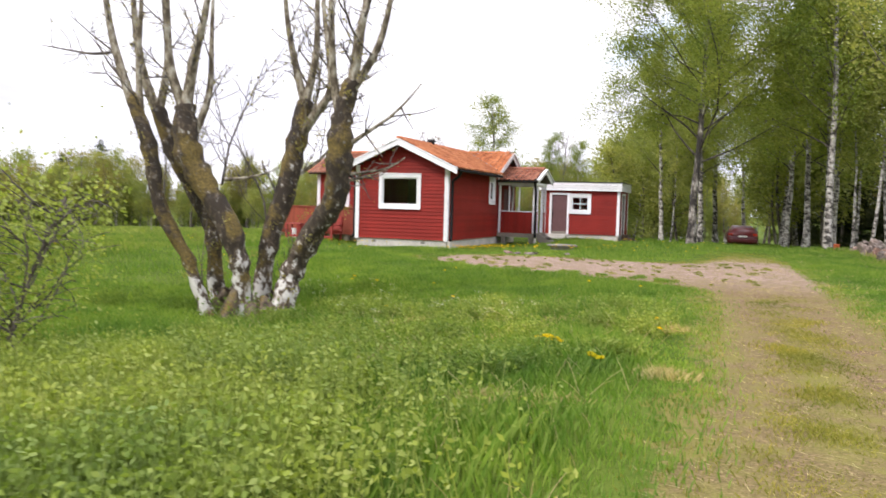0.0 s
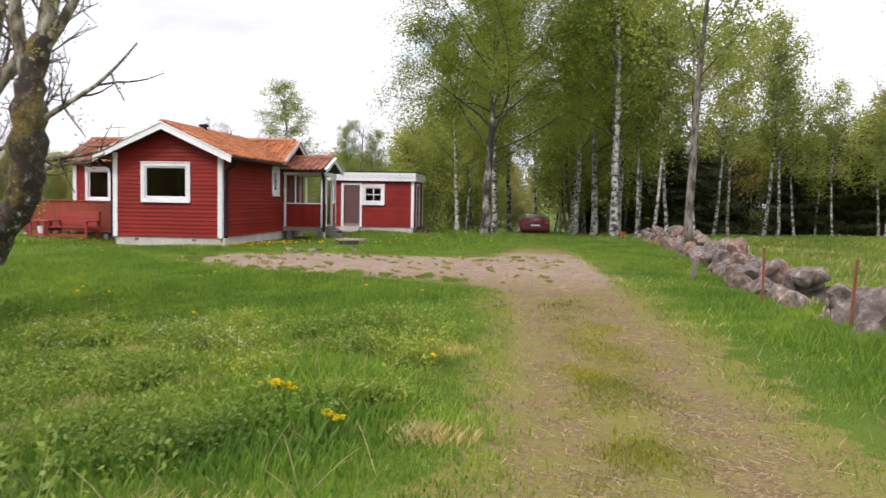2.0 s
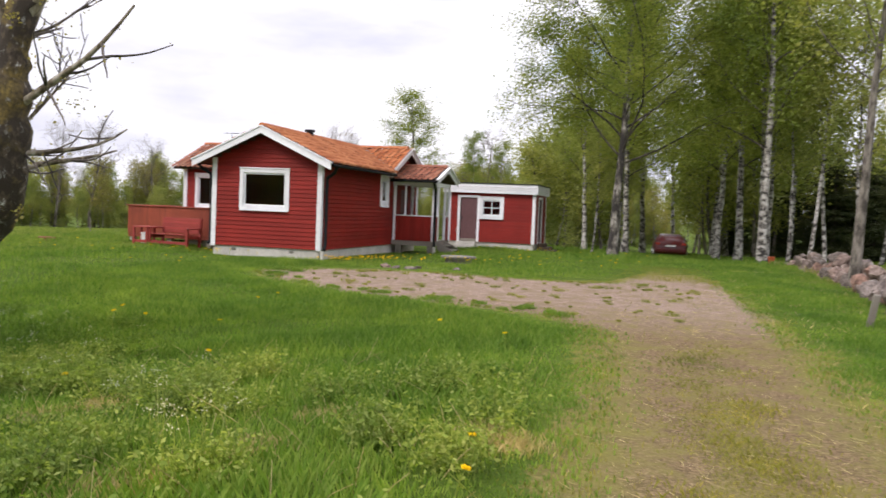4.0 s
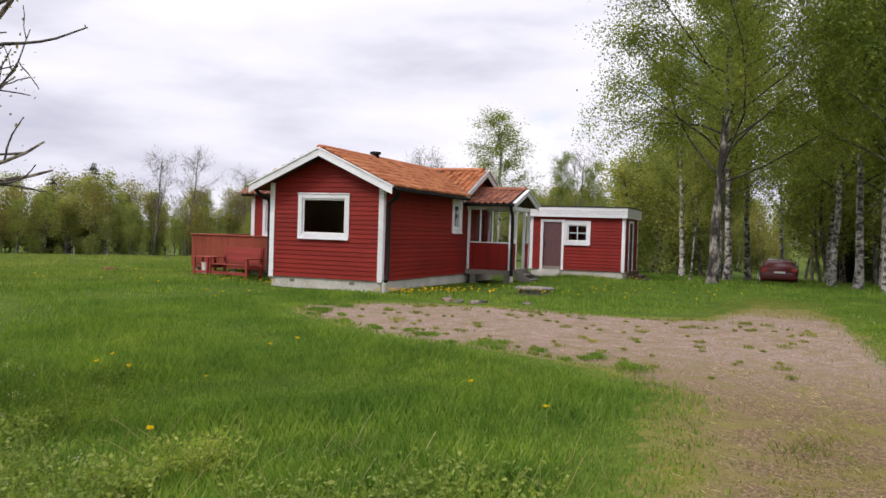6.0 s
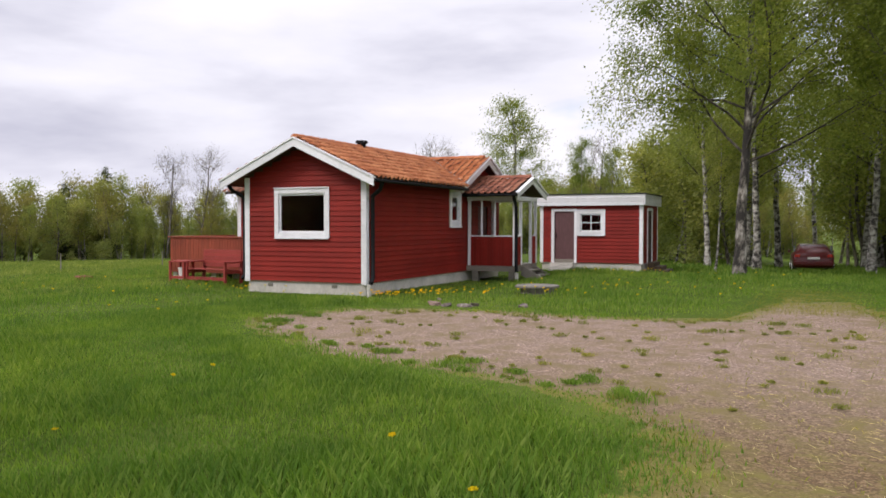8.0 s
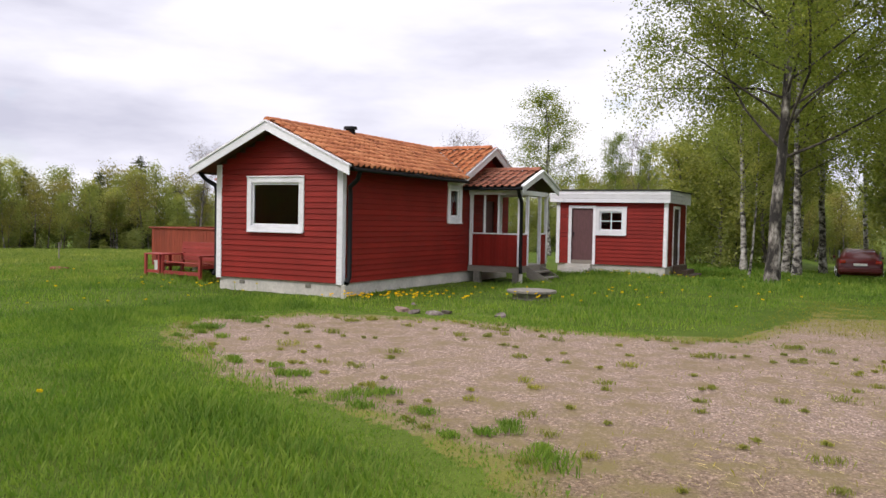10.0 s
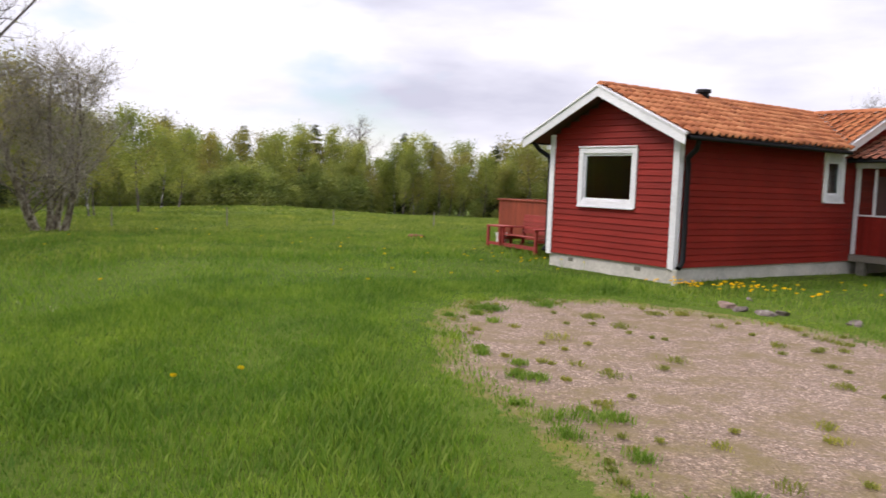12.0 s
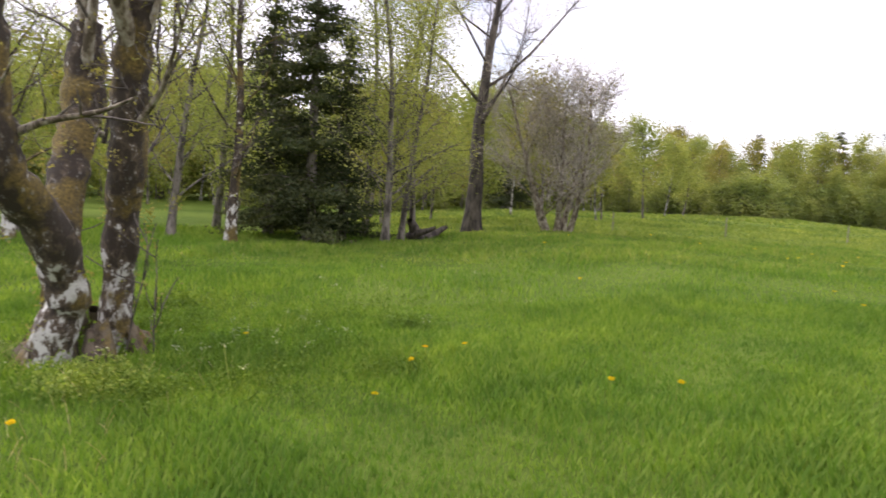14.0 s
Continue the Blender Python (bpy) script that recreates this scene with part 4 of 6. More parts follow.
for x in (DX0 + 0.04, -7.0, -5.4, DX1 - 0.06):
    part("post", boxed(x - 0.045, x + 0.045, DY0 - 0.029, DY0 + 0.06, DZ, 1.42, bevel=0.006), RED_DECK, deck)
part("top_rail", boxed(DX0 - 0.08, DX1, DY0 - 0.09, DY0 + 0.06, 1.432, 1.475, bevel=0.006), RED_DECK, deck)
part("top_rail", boxed(DX0 - 0.09, DX0 + 0.06, DY0 + 0.062, BY0 - 0.06, 1.432, 1.475, bevel=0.006), RED_DECK, deck)

# ---- garden bench by the deck ----
bench = thing("garden_bench", "red-painted slatted wooden garden bench on the grass by the deck", "bench", at=(-5.98, 1.65, gz(-5.98, 1.6)))
bench.rotation_euler = (0, 0, radians(-6))
BW = 0.78
for sx in (-1, 1):
    x = sx * BW
    part("leg", boxed(x - 0.04, x + 0.04, -0.62, -0.54, 0, 0.62, bevel=0.006), RED_BENCH, bench)
    part("leg", prism([(0.02, 0), (0.1, 0), (0.2, 0.98), (0.13, 0.98)], "x", x - 0.04, x + 0.04), RED_BENCH, bench)
    part("armrest", boxed(x - 0.06, x + 0.06, -0.66, 0.16, 0.62, 0.66, bevel=0.006), RED_BENCH, bench)
    part("side_rail", boxed(x - 0.03, x + 0.03, -0.54, 0.04, 0.3, 0.38, bevel=0.005), RED_BENCH, bench)
for i in range(5):
    part("seat_slat", boxed(-BW, BW, -0.6 + i * 0.13, -0.49 + i * 0.13, 0.42 - i * 0.012, 0.45 - i * 0.012, bevel=0.005), RED_BENCH, bench)
for i in range(5):
    z = 0.48 + i * 0.105
    o = 0.05 + i * 0.0105
    part("back_slat", boxed(-BW, BW, o, o + 0.028, z, z + 0.09, bevel=0.005), RED_BENCH, bench)
part("front_rail", boxed(-BW, BW, -0.585, -0.555, 0.1, 0.2, bevel=0.005), RED_BENCH, bench)
side_table = thing("side_table", "low red wooden stool table beside the garden bench", "table", at=(-7.15, 1.3, gz(-7.15, 1.3)))
part("tabletop", boxed(-0.3, 0.3, -0.24, 0.24, 0.58, 0.62, bevel=0.006), RED_BENCH, side_table)
for x in (-0.26, 0.26):
    for y in (-0.2, 0.2):
        part("leg", boxed(x - 0.035, x + 0.035, y - 0.035, y + 0.035, 0, 0.58, bevel=0.005), RED_BENCH, side_table)
part("stretcher", boxed(-0.26, 0.26, -0.215, -0.185, 0.08, 0.16), RED_BENCH, side_table)
bucket = thing("bucket", "white plastic bucket standing under the low table", "bucket", at=(-7.12, 1.35, gz(-7.12, 1.35)))
part("pail", cylinder(bmesh.new(), 0, 0, 0, 0.4, 0.13, 0.16, 20), PLASTIC_W, bucket)
part("rim", cylinder(bmesh.new(), 0, 0, 0.385, 0.41, 0.172, 0.172, 20), PLASTIC_W, bucket)

# ---- well lid ----
well = thing("well", "round concrete well ring with a flat concrete lid", "well", at=(3.95, 1.75, gz(3.95, 1.75)))
part("ring", cylinder(bmesh.new(), 0, 0, -0.2, 0.15, 0.42, 0.42, 28), OLDCONCRETE, well)
bm = cylinder(bmesh.new(), 0, 0, 0.15, 0.21, 0.56, 0.56, 32)
bmesh.ops.bevel(bm, geom=[e for e in bm.edges if abs(e.verts[0].co.z - e.verts[1].co.z) < 1e-4], offset=0.015, segments=2, affect="EDGES")
part("lid", bm, OLDCONCRETE, well)

# ---- trees ----
def wobble_path(rng, start, heading, length, steps, bend, lift):
    """Points of a branch that wavers and turns up (lift > 0) or droops."""
    p, d = np.array(start, float), np.array(heading, float)
    d /= np.linalg.norm(d)
    pts = [p.copy()]
    for _ in range(steps):
        d = d + rng.normal(0, bend, 3) + np.array([0, 0, lift])
        d /= np.linalg.norm(d)
        p = p + d * length / steps
        pts.append(p.copy())
    return pts


def taper(pts, r0, r1, power=1.0):
    k = np.linspace(0, 1, len(pts)) ** power
    return [(p, r0 + (r1 - r0) * q) for p, q in zip(pts, k)]


def grow(seed, height, r0, limb_from=0.25, limbs=18, limb_len=3.0, rise=0.7, lift=0.05, twigs=6, twig_len=1.0, twig_lift=-0.12, lean=0.03, bend=0.05, stems=((0, 0, 0, 0),)):
    """A tree's skeleton: thick paths, thin paths, and the points that leaves sit round."""
    rng = np.random.default_rng(seed)
    thick, thin, seats = [], [], []
    for sx, sy, tx, ty in stems:
        trunk = wobble_path(rng, (sx, sy, -0.25), (tx + rng.normal(0, lean), ty + rng.normal(0, lean), 1), height, 12, bend, 0.03)
        flare = taper(trunk, r0, 0.02, 0.85)
        flare[0] = (flare[0][0], r0 * 1.35)
        thick.append(flare)
        for i in range(limbs):
            t = limb_from + (0.97 - limb_from) * (i + rng.uniform(0, 1)) / limbs
            f = t * 12
            a = int(f)
            p = trunk[a] * (1 - f + a) + trunk[min(a + 1, 12)] * (f - a)
            az = i * 2.4 + rng.uniform(-0.5, 0.5)
            reach = limb_len * (1.05 - 0.75 * ((t - limb_from) / (1 - limb_from)) ** 1.2) * rng.uniform(0.65, 1.15)
            path = wobble_path(rng, p, (math.cos(az), math.sin(az), rise * rng.uniform(0.6, 1.4)), reach, 6, 0.12, lift)
            rl = max(0.012, r0 * (1 - t) * 0.32)
            thick.append(taper(path, rl, 0.008))
            for _ in range(twigs):
                q = rng.uniform(0.25, 1.0) * 6
                b = min(int(q), 5)
                s = path[b] * (1 - q + b) + path[b + 1] * (q - b)
                d = (path[b + 1] - path[b]) / (np.linalg.norm(path[b + 1] - path[b]) + 1e-9) + rng.normal(0, 0.6, 3)
                tw = wobble_path(rng, s, d, twig_len * rng.uniform(0.5, 1.3), 4, 0.2, twig_lift)
                thin.append(taper(tw, max(0.007, rl * 0.3), 0.004))
                seats += tw[1:]
            seats += path[3:]
    return thick, thin, np.array(seats), rng


def tree(name, label, category, seed, bark, leaf, leaves, size, spread=0.22, thin_bark=TWIG, droop=0.3, fine=0, group="", **shape):
    """A tree with a trunk and limbs, twigs, and a crown of single leaves."""
    thick, thin, seats, rng = grow(seed, **shape)
    ob = thing(name, label, category, group)
    stems = [p for p in thick if p[0][1] > shape["r0"] * 1.3]
    for p in stems:
        v, f = tubes([p], 10)
        raw("trunk", v, f, bark, ob, smooth=True)
    v, f = tubes([p for p in thick if p[0][1] <= shape["r0"] * 1.3], 6)
    tagged(raw("branch_mass", v, f, DARKBARK if bark in (BIRCH, BIRCH_DARK) else bark, ob, smooth=True), kind="stuff")
    if fine:
        more = []
        for _ in range(fine):
            s = seats[rng.integers(len(seats))]
            more.append(taper(wobble_path(rng, s, rng.normal(0, 0.6, 3) + np.array([0, 0, 0.5]), rng.uniform(0.3, 0.8), 3, 0.25, 0.06), 0.006, 0.003))
        thin = thin + more
    v, f = tubes(thin, 3)
    tagged(raw("twig_mass", v, f, thin_bark, ob), kind="stuff")
    if leaves:
        c = seats[rng.integers(len(seats), size=leaves)] + rng.normal(0, spread, (leaves, 3))
        v, f = leaf_quads(rng, c, size, droop)
        tagged(raw("crown", v, f, leaf, ob), kind="stuff")
    return ob


def spruce(seed, height, radius, label="dark green spruce with dense drooping boughs"):
    rng = np.random.default_rng(seed)
    ob = thing("spruce_tree", label, "tree")
    v, f = tubes([taper([np.array((0, 0, z)) for z in np.linspace(-0.2, height, 8)], height * 0.018 + 0.03, 0.01)], 8)
    raw("trunk", v, f, GREYBARK, ob, smooth=True)
    boughs, cents = [], []
    z = height * 0.06
    while z < height * 0.98:
        reach = radius * (1 - z / height) ** 0.8 + 0.08
        for k in range(8):
            if rng.uniform() < 0.18 + 0.45 * z / height:
                continue
            az = rng.uniform(0, 2 * math.pi)
            path = wobble_path(rng, (0, 0, min(height, max(0.3, z + rng.uniform(-0.35, 0.35)))), (math.cos(az), math.sin(az), 0.15), reach * rng.uniform(0.6, 1.25), 5, 0.1, -0.07)
            boughs.append(taper(path, 0.018, 0.005))
            for p, q in zip(path, path[1:]):
                m = max(6, int(reach * 46))
                t = rng.uniform(0, 1, (m, 1))
                side = rng.normal(0, 0.13 + 0.06 * reach, (m, 3)) * np.array([1, 1, 0.35])
                cents.append(p + (q - p) * t + side + np.array([0, 0, -0.06]))
        z += 0.3 + height * 0.012
    v, f = tubes(boughs, 3)
    tagged(raw("bough_mass", v, f, GREYBARK, ob), kind="stuff")
    v, f = leaf_quads(rng, np.concatenate(cents), 0.095, 0.5)
    tagged(raw("needle_mass", v, f, NEEDLE, ob), kind="stuff")
    return ob


def stand(ob, x, y, turn=0.0, s=1.0, sink=0.0):
    ob.matrix_basis = Matrix.LocRotScale((x, y, gz(x, y) - sink), Euler((0, 0, radians(turn))), (s, s, s))
    return ob


def another(ob, x, y, turn=0.0, s=1.0, wide=1.0):
    keep = ob.scale.copy()
    ob.scale = (1, 1, 1)
    c = copy_thing(ob, Matrix.LocRotScale((x, y, gz(x, y)), Euler((0, 0, radians(turn))), (s * wide, s * wide, s)))
    ob.scale = keep
    return c


# the tall birches along the drive
BIRCH_SHAPE = dict(limb_from=0.25, limbs=36, limb_len=7.3, rise=0.75, lift=0.02, twigs=11, twig_len=1.7, twig_lift=-0.17)
birch_a = tree("birch_tree", "tall birch in fresh green leaf with rough dark trunk base", "tree", 11, BIRCH_DARK, LEAF_BIRCH, 115000, 0.09, 0.28, height=15.5, r0=0.225, group="birches by the drive", **BIRCH_SHAPE)
stand(birch_a, 8.0, 11.6, 40)
birch_b = tree("birch_tree", "tall white-barked birch in fresh green leaf", "tree", 12, BIRCH, LEAF_BIRCH, 18000, 0.115, 0.25, height=15.0, r0=0.19, group="birches by the drive", limb_from=0.3, limbs=24, limb_len=3.4, rise=1.0, lift=0.02, twigs=8, twig_len=1.3, twig_lift=-0.14)
stand(birch_b, 13.3, 16.6)
for x, y, a, s in ((14.3, 15.3, 80, 1.0), (13.9, 11.8, 150, 1.05), (12.6, 21.5, 220, 1.0), (14.9, 21.0, 300, 0.95), (8.0, 21.5, 20, 0.95), (8.7, 29, 100, 1.0), (12.9, 31, 200, 1.0), (7.2, 26, 250, 1.1), (5.6, 24, 50, 0.85), (15.3, 26.5, 140, 1.1), (10.5, 44, 30, 1.0), (6.8, 37, 60, 1.0), (14.2, 39, 75, 1.05)):
    another(birch_b, x, y, a, s)
young = tree("young_birch", "slender young birch with light green leaves", "tree", 13, BIRCH, LEAF_YOUNG, 6600, 0.12, 0.2, height=11, r0=0.09, group="young birches", limb_from=0.35, limbs=18, limb_len=2.0, rise=1.0, twigs=6, twig_len=0.9)
stand(young, 15.6, 12.2)
for x, y, a, s in ((15.0, 13.6, 70, 0.9), (16.6, 14.4, 130, 1.05), (17.6, 12.5, 200, 0.95), (19.2, 16.5, 10, 1.0), (16.2, 22.5, 60, 1.1), (24.0, 25.2, 0, 1.25), (24.9, 25.4, 80, 1.2), (26.4, 27, 160, 0.95), (28.2, 25.5, 200, 0.85), (21.5, 23, 250, 1.1), (30.5, 24, 30, 0.8), (6.6, 17.5, 35, 0.6), (7.6, 24.5, 35, 0.8)):
    another(young, x, y, a, s)
maple = tree("deciduous_tree", "grey-trunked tree with light new leaves beside the stone wall", "tree", 14, GREYBARK, LEAF_YOUNG, 11000, 0.12, 0.2, height=12.5, r0=0.16, lean=0.0, bend=0.018, limb_from=0.4, limbs=22, limb_len=3.4, rise=0.85, twigs=8, twig_len=1.0, twig_lift=0.0)
stand(maple, 15.0, 0.4, 30)

# far woods
leafy_a = tree("woodland_tree", "young leafy tree at the edge of the woods", "tree", 21, GREYBARK, LEAF_YOUNG, 5200, 0.14, 0.3, height=6.6, r0=0.08, group="woods round the meadow", limb_from=0.22, limbs=18, limb_len=2.0, rise=0.9, twigs=4, twig_len=0.8)
leafy_b = tree("woodland_birch", "light green birch at the edge of the woods", "tree", 22, BIRCH, LEAF_YOUNG, 4600, 0.135, 0.27, height=7.2, r0=0.07, group="woods round the meadow", limb_from=0.26, limbs=17, limb_len=1.8, rise=1.1, twigs=4, twig_len=0.8)
leafy_c = tree("budding_tree", "olive budding tree at the edge of the woods", "tree", 23, GREYBARK, LEAF_OLIVE, 3600, 0.145, 0.3, height=6.8, r0=0.08, group="woods round the meadow", limb_from=0.24, limbs=18, limb_len=2.0, rise=0.9, twigs=5, twig_len=0.8)
thicket = tree("thicket_bush", "dense dark green bush at the edge of the woods", "bush", 24, GREYBARK, LEAF_DARK, 2600, 0.17, 0.28, height=3.0, r0=0.05, group="woods round the meadow", limb_from=0.05, limbs=16, limb_len=1.5, rise=0.7, twigs=4, twig_len=0.7)
bare_far = tree("bare_tree", "tall bare tree with a fine rounded crown", "tree", 25, GREYBARK, LEAF_OLIVE, 300, 0.1, 0.3, height=9.0, r0=0.16, fine=900, group="bare trees", limb_from=0.25, limbs=20, limb_len=3.0, rise=1.0, lift=0.04, twigs=9, twig_len=1.2, twig_lift=0.04)
stand(leafy_a, -67, 20, 0, 1.2), stand(leafy_b, -65, 36, 0, 1.2), stand(leafy_c, -58, 47, 0, 1.2), stand(thicket, -64, 12), stand(bare_far, -52, 54, 0, 1.3)
fir = stand(spruce(31, 8.0, 1.6, "dark spruce standing above the woods"), -63, 51, 0, 1.35)
for x, y, a, s in ((-78, 30, 50, 1.3), (-74, 40, 80, 1.25), (-72, 43, 20, 1.15), (-80, 22, 140, 1.2), (-66, 48, 200, 1.1), (-46, -8, 80, 1.1), (-83, 14, 10, 1.25)):
    another(fir, x, y, a, s, 1.3)
another(bare_far, -54.5, 51.5, 60, 1.25), another(bare_far, -47, 58, 100, 1.1), another(bare_far, 30, 18, 30, 1.4), another(bare_far, -15.3, 35.6, 20, 0.92), another(bare_far, -13.2, 37, 140, 0.85), another(bare_far, -76, 34, 10, 1.2), another(bare_far, -7, 52, 10, 1.1), another(bare_far, 2.2, 44, 130, 0.95)


def woods():
    """Several rows of trees round the meadow."""
    rng = np.random.default_rng(8)
    line = [(-14, -42), (-24, -32), (-36, -22), (-48, -8), (-60, 4), (-67, 16), (-67, 30), (-60, 44), (-48, 56), (-30, 64), (-10, 66), (6, 70), (14, 82)]
    kinds = (leafy_a, leafy_b, leafy_c)
    for (ax, ay), (bx, by) in zip(line, line[1:]):
        length = math.hypot(bx - ax, by - ay)
        ux, uy = (bx - ax) / length, (by - ay) / length
        for row in range(4):
            step = (2.5, 2.1, 2.1, 2.5)[row]
            for i in range(int((length + 2.2 * row) / step) + 1):
                s = (i + rng.uniform(0, 1)) * step - 1.1 * row
                out = row * 3.6 + rng.uniform(-1.2, 1.6)
                x, y = ax + ux * s - uy * out, ay + uy * s + ux * out
                kind = kinds[int(rng.choice(3, p=(0.36, 0.3, 0.34)))]
                another(kind, x, y, rng.uniform(0, 360), rng.uniform(0.6, 1.28) * (0.85, 1.0, 1.05, 1.1)[row], rng.uniform(0.7, 1.05))
        for i in range(int((length + 8) / 3.2)):
            s = (i + rng.uniform(0, 1)) * 3.2 - 4
            for out, low, high in ((rng.uniform(-1.2, 1.6), 0.25, 0.7), (rng.uniform(7, 9), 0.8, 1.2), (rng.uniform(13, 15), 1.1, 1.5)):
                another(thicket, ax + ux * s - uy * out, ay + uy * s + ux * out, rng.uniform(0, 360), rng.uniform(low, high), rng.uniform(1.0, 1.4))
    # a row of dense dark bushes where the meadow meets the woods
    for i in range(26):
        x, y = -59 - i * 0.33 + rng.uniform(-1, 1), 6 + i * 0.95
        another(thicket, x, y, rng.uniform(0, 360), rng.uniform(0.7, 1.3), 1.1)


woods()


def east_woods():
    """The dark wood beyond the field east of the wall, and trees behind the shed and the car."""
    rng = np.random.default_rng(9)
    for i in range(44):
        x, y = 19 + rng.uniform(0, 34), 31 + rng.uniform(0, 16) - 0.25 * i * 0.4
        another((leafy_c, leafy_c, leafy_b)[i % 3], x, y - 2, rng.uniform(0, 360), rng.uniform(0.95, 1.25), 1.1)
    for i in range(48):
        another(fir, 14.5 + i * 0.75 + rng.uniform(-1, 1), 37 + rng.uniform(-4, 6) - 0.12 * i, rng.uniform(0, 360), rng.uniform(0.85, 1.08), 1.3)
    for i in range(16):
        another((leafy_a, leafy_b, thicket)[i % 3], 1.0 + rng.uniform(0, 6.3), 26 + rng.uniform(0, 12), rng.uniform(0, 360), rng.uniform(0.8, 1.15), 1.15)
    for i in range(22):
        another((leafy_a, leafy_b)[i % 2], (3.5 if i % 2 else 13.8) + rng.uniform(-2, 3), 30 + rng.uniform(0, 30), rng.uniform(0, 360), rng.uniform(1.2, 1.7), 1.1)
    for i in range(26):
        another((leafy_a, thicket, leafy_c)[i % 3], 33 + rng.uniform(0, 14), -4 + i * 1.4, rng.uniform(0, 360), rng.uniform(0.9, 1.25), 1.1)


east_woods()
another(birch_b, -10.9, 43, 30, 0.8, 1.5)
another(birch_b, -4.6, 39.5, 80, 0.55), another(birch_b, -2.9, 41, 180, 0.52)

# trees west of the lawn
bigtree = tree("bare_ash_tree", "large bare tree with dark trunk and spreading crooked limbs", "tree", 41, DARKBARK, LEAF_OLIVE, 500, 0.08, 0.15, height=12.0, r0=0.33, fine=1500, limb_from=0.3, limbs=18, limb_len=5.6, rise=0.8, lift=0.03, twigs=10, twig_len=1.1, twig_lift=0.05)
stand(bigtree, -17.6, -11.5, 20)
multistem = tree("multistem_tree", "round many-stemmed bare tree with fine grey twigs", "tree", 42, LICHENBARK, LEAF_OLIVE, 2600, 0.07, 0.3, thin_bark=PALETWIG, height=5.2, r0=0.13, fine=5000, limb_from=0.12, limbs=16, limb_len=2.7, rise=1.0, lift=0.03, twigs=11, twig_len=0.8, twig_lift=0.04, stems=((0, 0, 0.02, 0.02), (0.25, 0.3, 0.22, 0.3), (-0.3, 0.2, -0.25, 0.24), (0.1, -0.35, 0.1, -0.34), (-0.2, -0.25, -0.22, -0.26)))
stand(multistem, -17.3, -8.6)
big_spruce = stand(spruce(43, 9.0, 2.0), -11.9, -16.2)
another(big_spruce, -13.2, -17.6, 140, 0.9), another(big_spruce, -12.8, -15.4, 60, 0.7)
slim = tree("young_tree", "slim tree with sprigs of bright new leaves", "tree", 44, GREYBARK, LEAF_YOUNG, 9000, 0.06, 0.2, height=8.5, r0=0.12, group="slim trees by the spruce", limb_from=0.12, limbs=24, limb_len=2.1, rise=0.7, twigs=8, twig_len=0.9)
stand(slim, -11.6, -14.1)
for x, y, a, s in ((-12.3, -13.7, 70, 0.85), (-13.4, -14.2, 130, 1.0), (-14.6, -13.4, 200, 0.95), (-15.2, -15.0, 20, 1.1), (-10.6, -19.6, 100, 1.05), (-12.0, -21.5, 170, 1.15), (-8.5, -22.5, 250, 0.95), (-10.5, -25.0, 310, 1.2), (-14.5, -19.5, 45, 1.1), (-5.5, -26.0, 15, 1.0)):
    another(slim, x, y, a, s)
farbirch = tree("old_birch", "old birch with white lower trunk and thin bare branches", "tree", 45, MOSSBARK, LEAF_YOUNG, 700, 0.1, 0.25, height=9.0, r0=0.16, fine=300, limb_from=0.2, limbs=16, limb_len=2.6, rise=0.7, twigs=8, twig_len=1.0, twig_lift=0.0)
stand(farbirch, -9.7, -17.8)
another(farbirch, -7.2, -22.0, 120, 0.95)
for i, (x, y) in enumerate(((-19, -20), (-23, -15), (-17, -25), (-13, -29), (-6, -32), (-2, -32), (-24, -11.5), (-26, -8), (-29, -5), (-4, -36), (-12, -34), (1, -35), (-22, -18), (-27, -13), (-31, -9), (-25, -22), (-33, -4), (-20, -28), (-36, -1), (-29, -16), (-39, 1), (-42, 3))):
    another((leafy_a, leafy_c, leafy_b)[i % 3], x, y, i * 50, 0.66 + 0.1 * (i % 4), 1.1)

stump = thing("tree_stump", "broken old stump with split dark wood", "stump", at=(-13.2, -13.2, gz(-13.2, -13.2)))
v, f = tubes([taper(wobble_path(np.random.default_rng(3), (0, 0, -0.1), (0.5, 0.2, 1), 0.9, 5, 0.15, 0), 0.24, 0.1), taper(wobble_path(np.random.default_rng(4), (0.2, -0.3, 0.05), (0.6, 1, 0.25), 1.0, 4, 0.1, 0), 0.14, 0.05), taper(wobble_path(np.random.default_rng(5), (-0.2, 0.2, 0), (-0.4, 0.9, 0.5), 0.8, 4, 0.1, 0), 0.16, 0.06)], 9)
raw("wood", v, f, DARKBARK, stump)

# the old mossy tree beside the drive
old = thing("old_mossy_tree", "old many-trunked birch with moss and white lichen, nearly bare", "tree")
OLD_AT = np.array((2.2, -16.4, gz(2.2, -16.4)))


def old_trunk(points, radii, steps=5):
    """A trunk through points given as metres east, north and up from the foot."""
    pts = [OLD_AT + np.array(p) for p in points]
    out = []
    for i in range(len(pts) - 1):
        p0, p1, p2, p3 = pts[max(i - 1, 0)], pts[i], pts[i + 1], pts[min(i + 2, len(pts) - 1)]
        for k in range(steps):
            t = k / steps
            q = 0.5 * (2 * p1 + (p2 - p0) * t + (2 * p0 - 5 * p1 + 4 * p2 - p3) * t * t + (3 * p1 - p0 - 3 * p2 + p3) * t**3)
            out.append((q, (radii[i] * (1 - t) + radii[i + 1] * t)))
    out.append((pts[-1], radii[-1]))
    return out


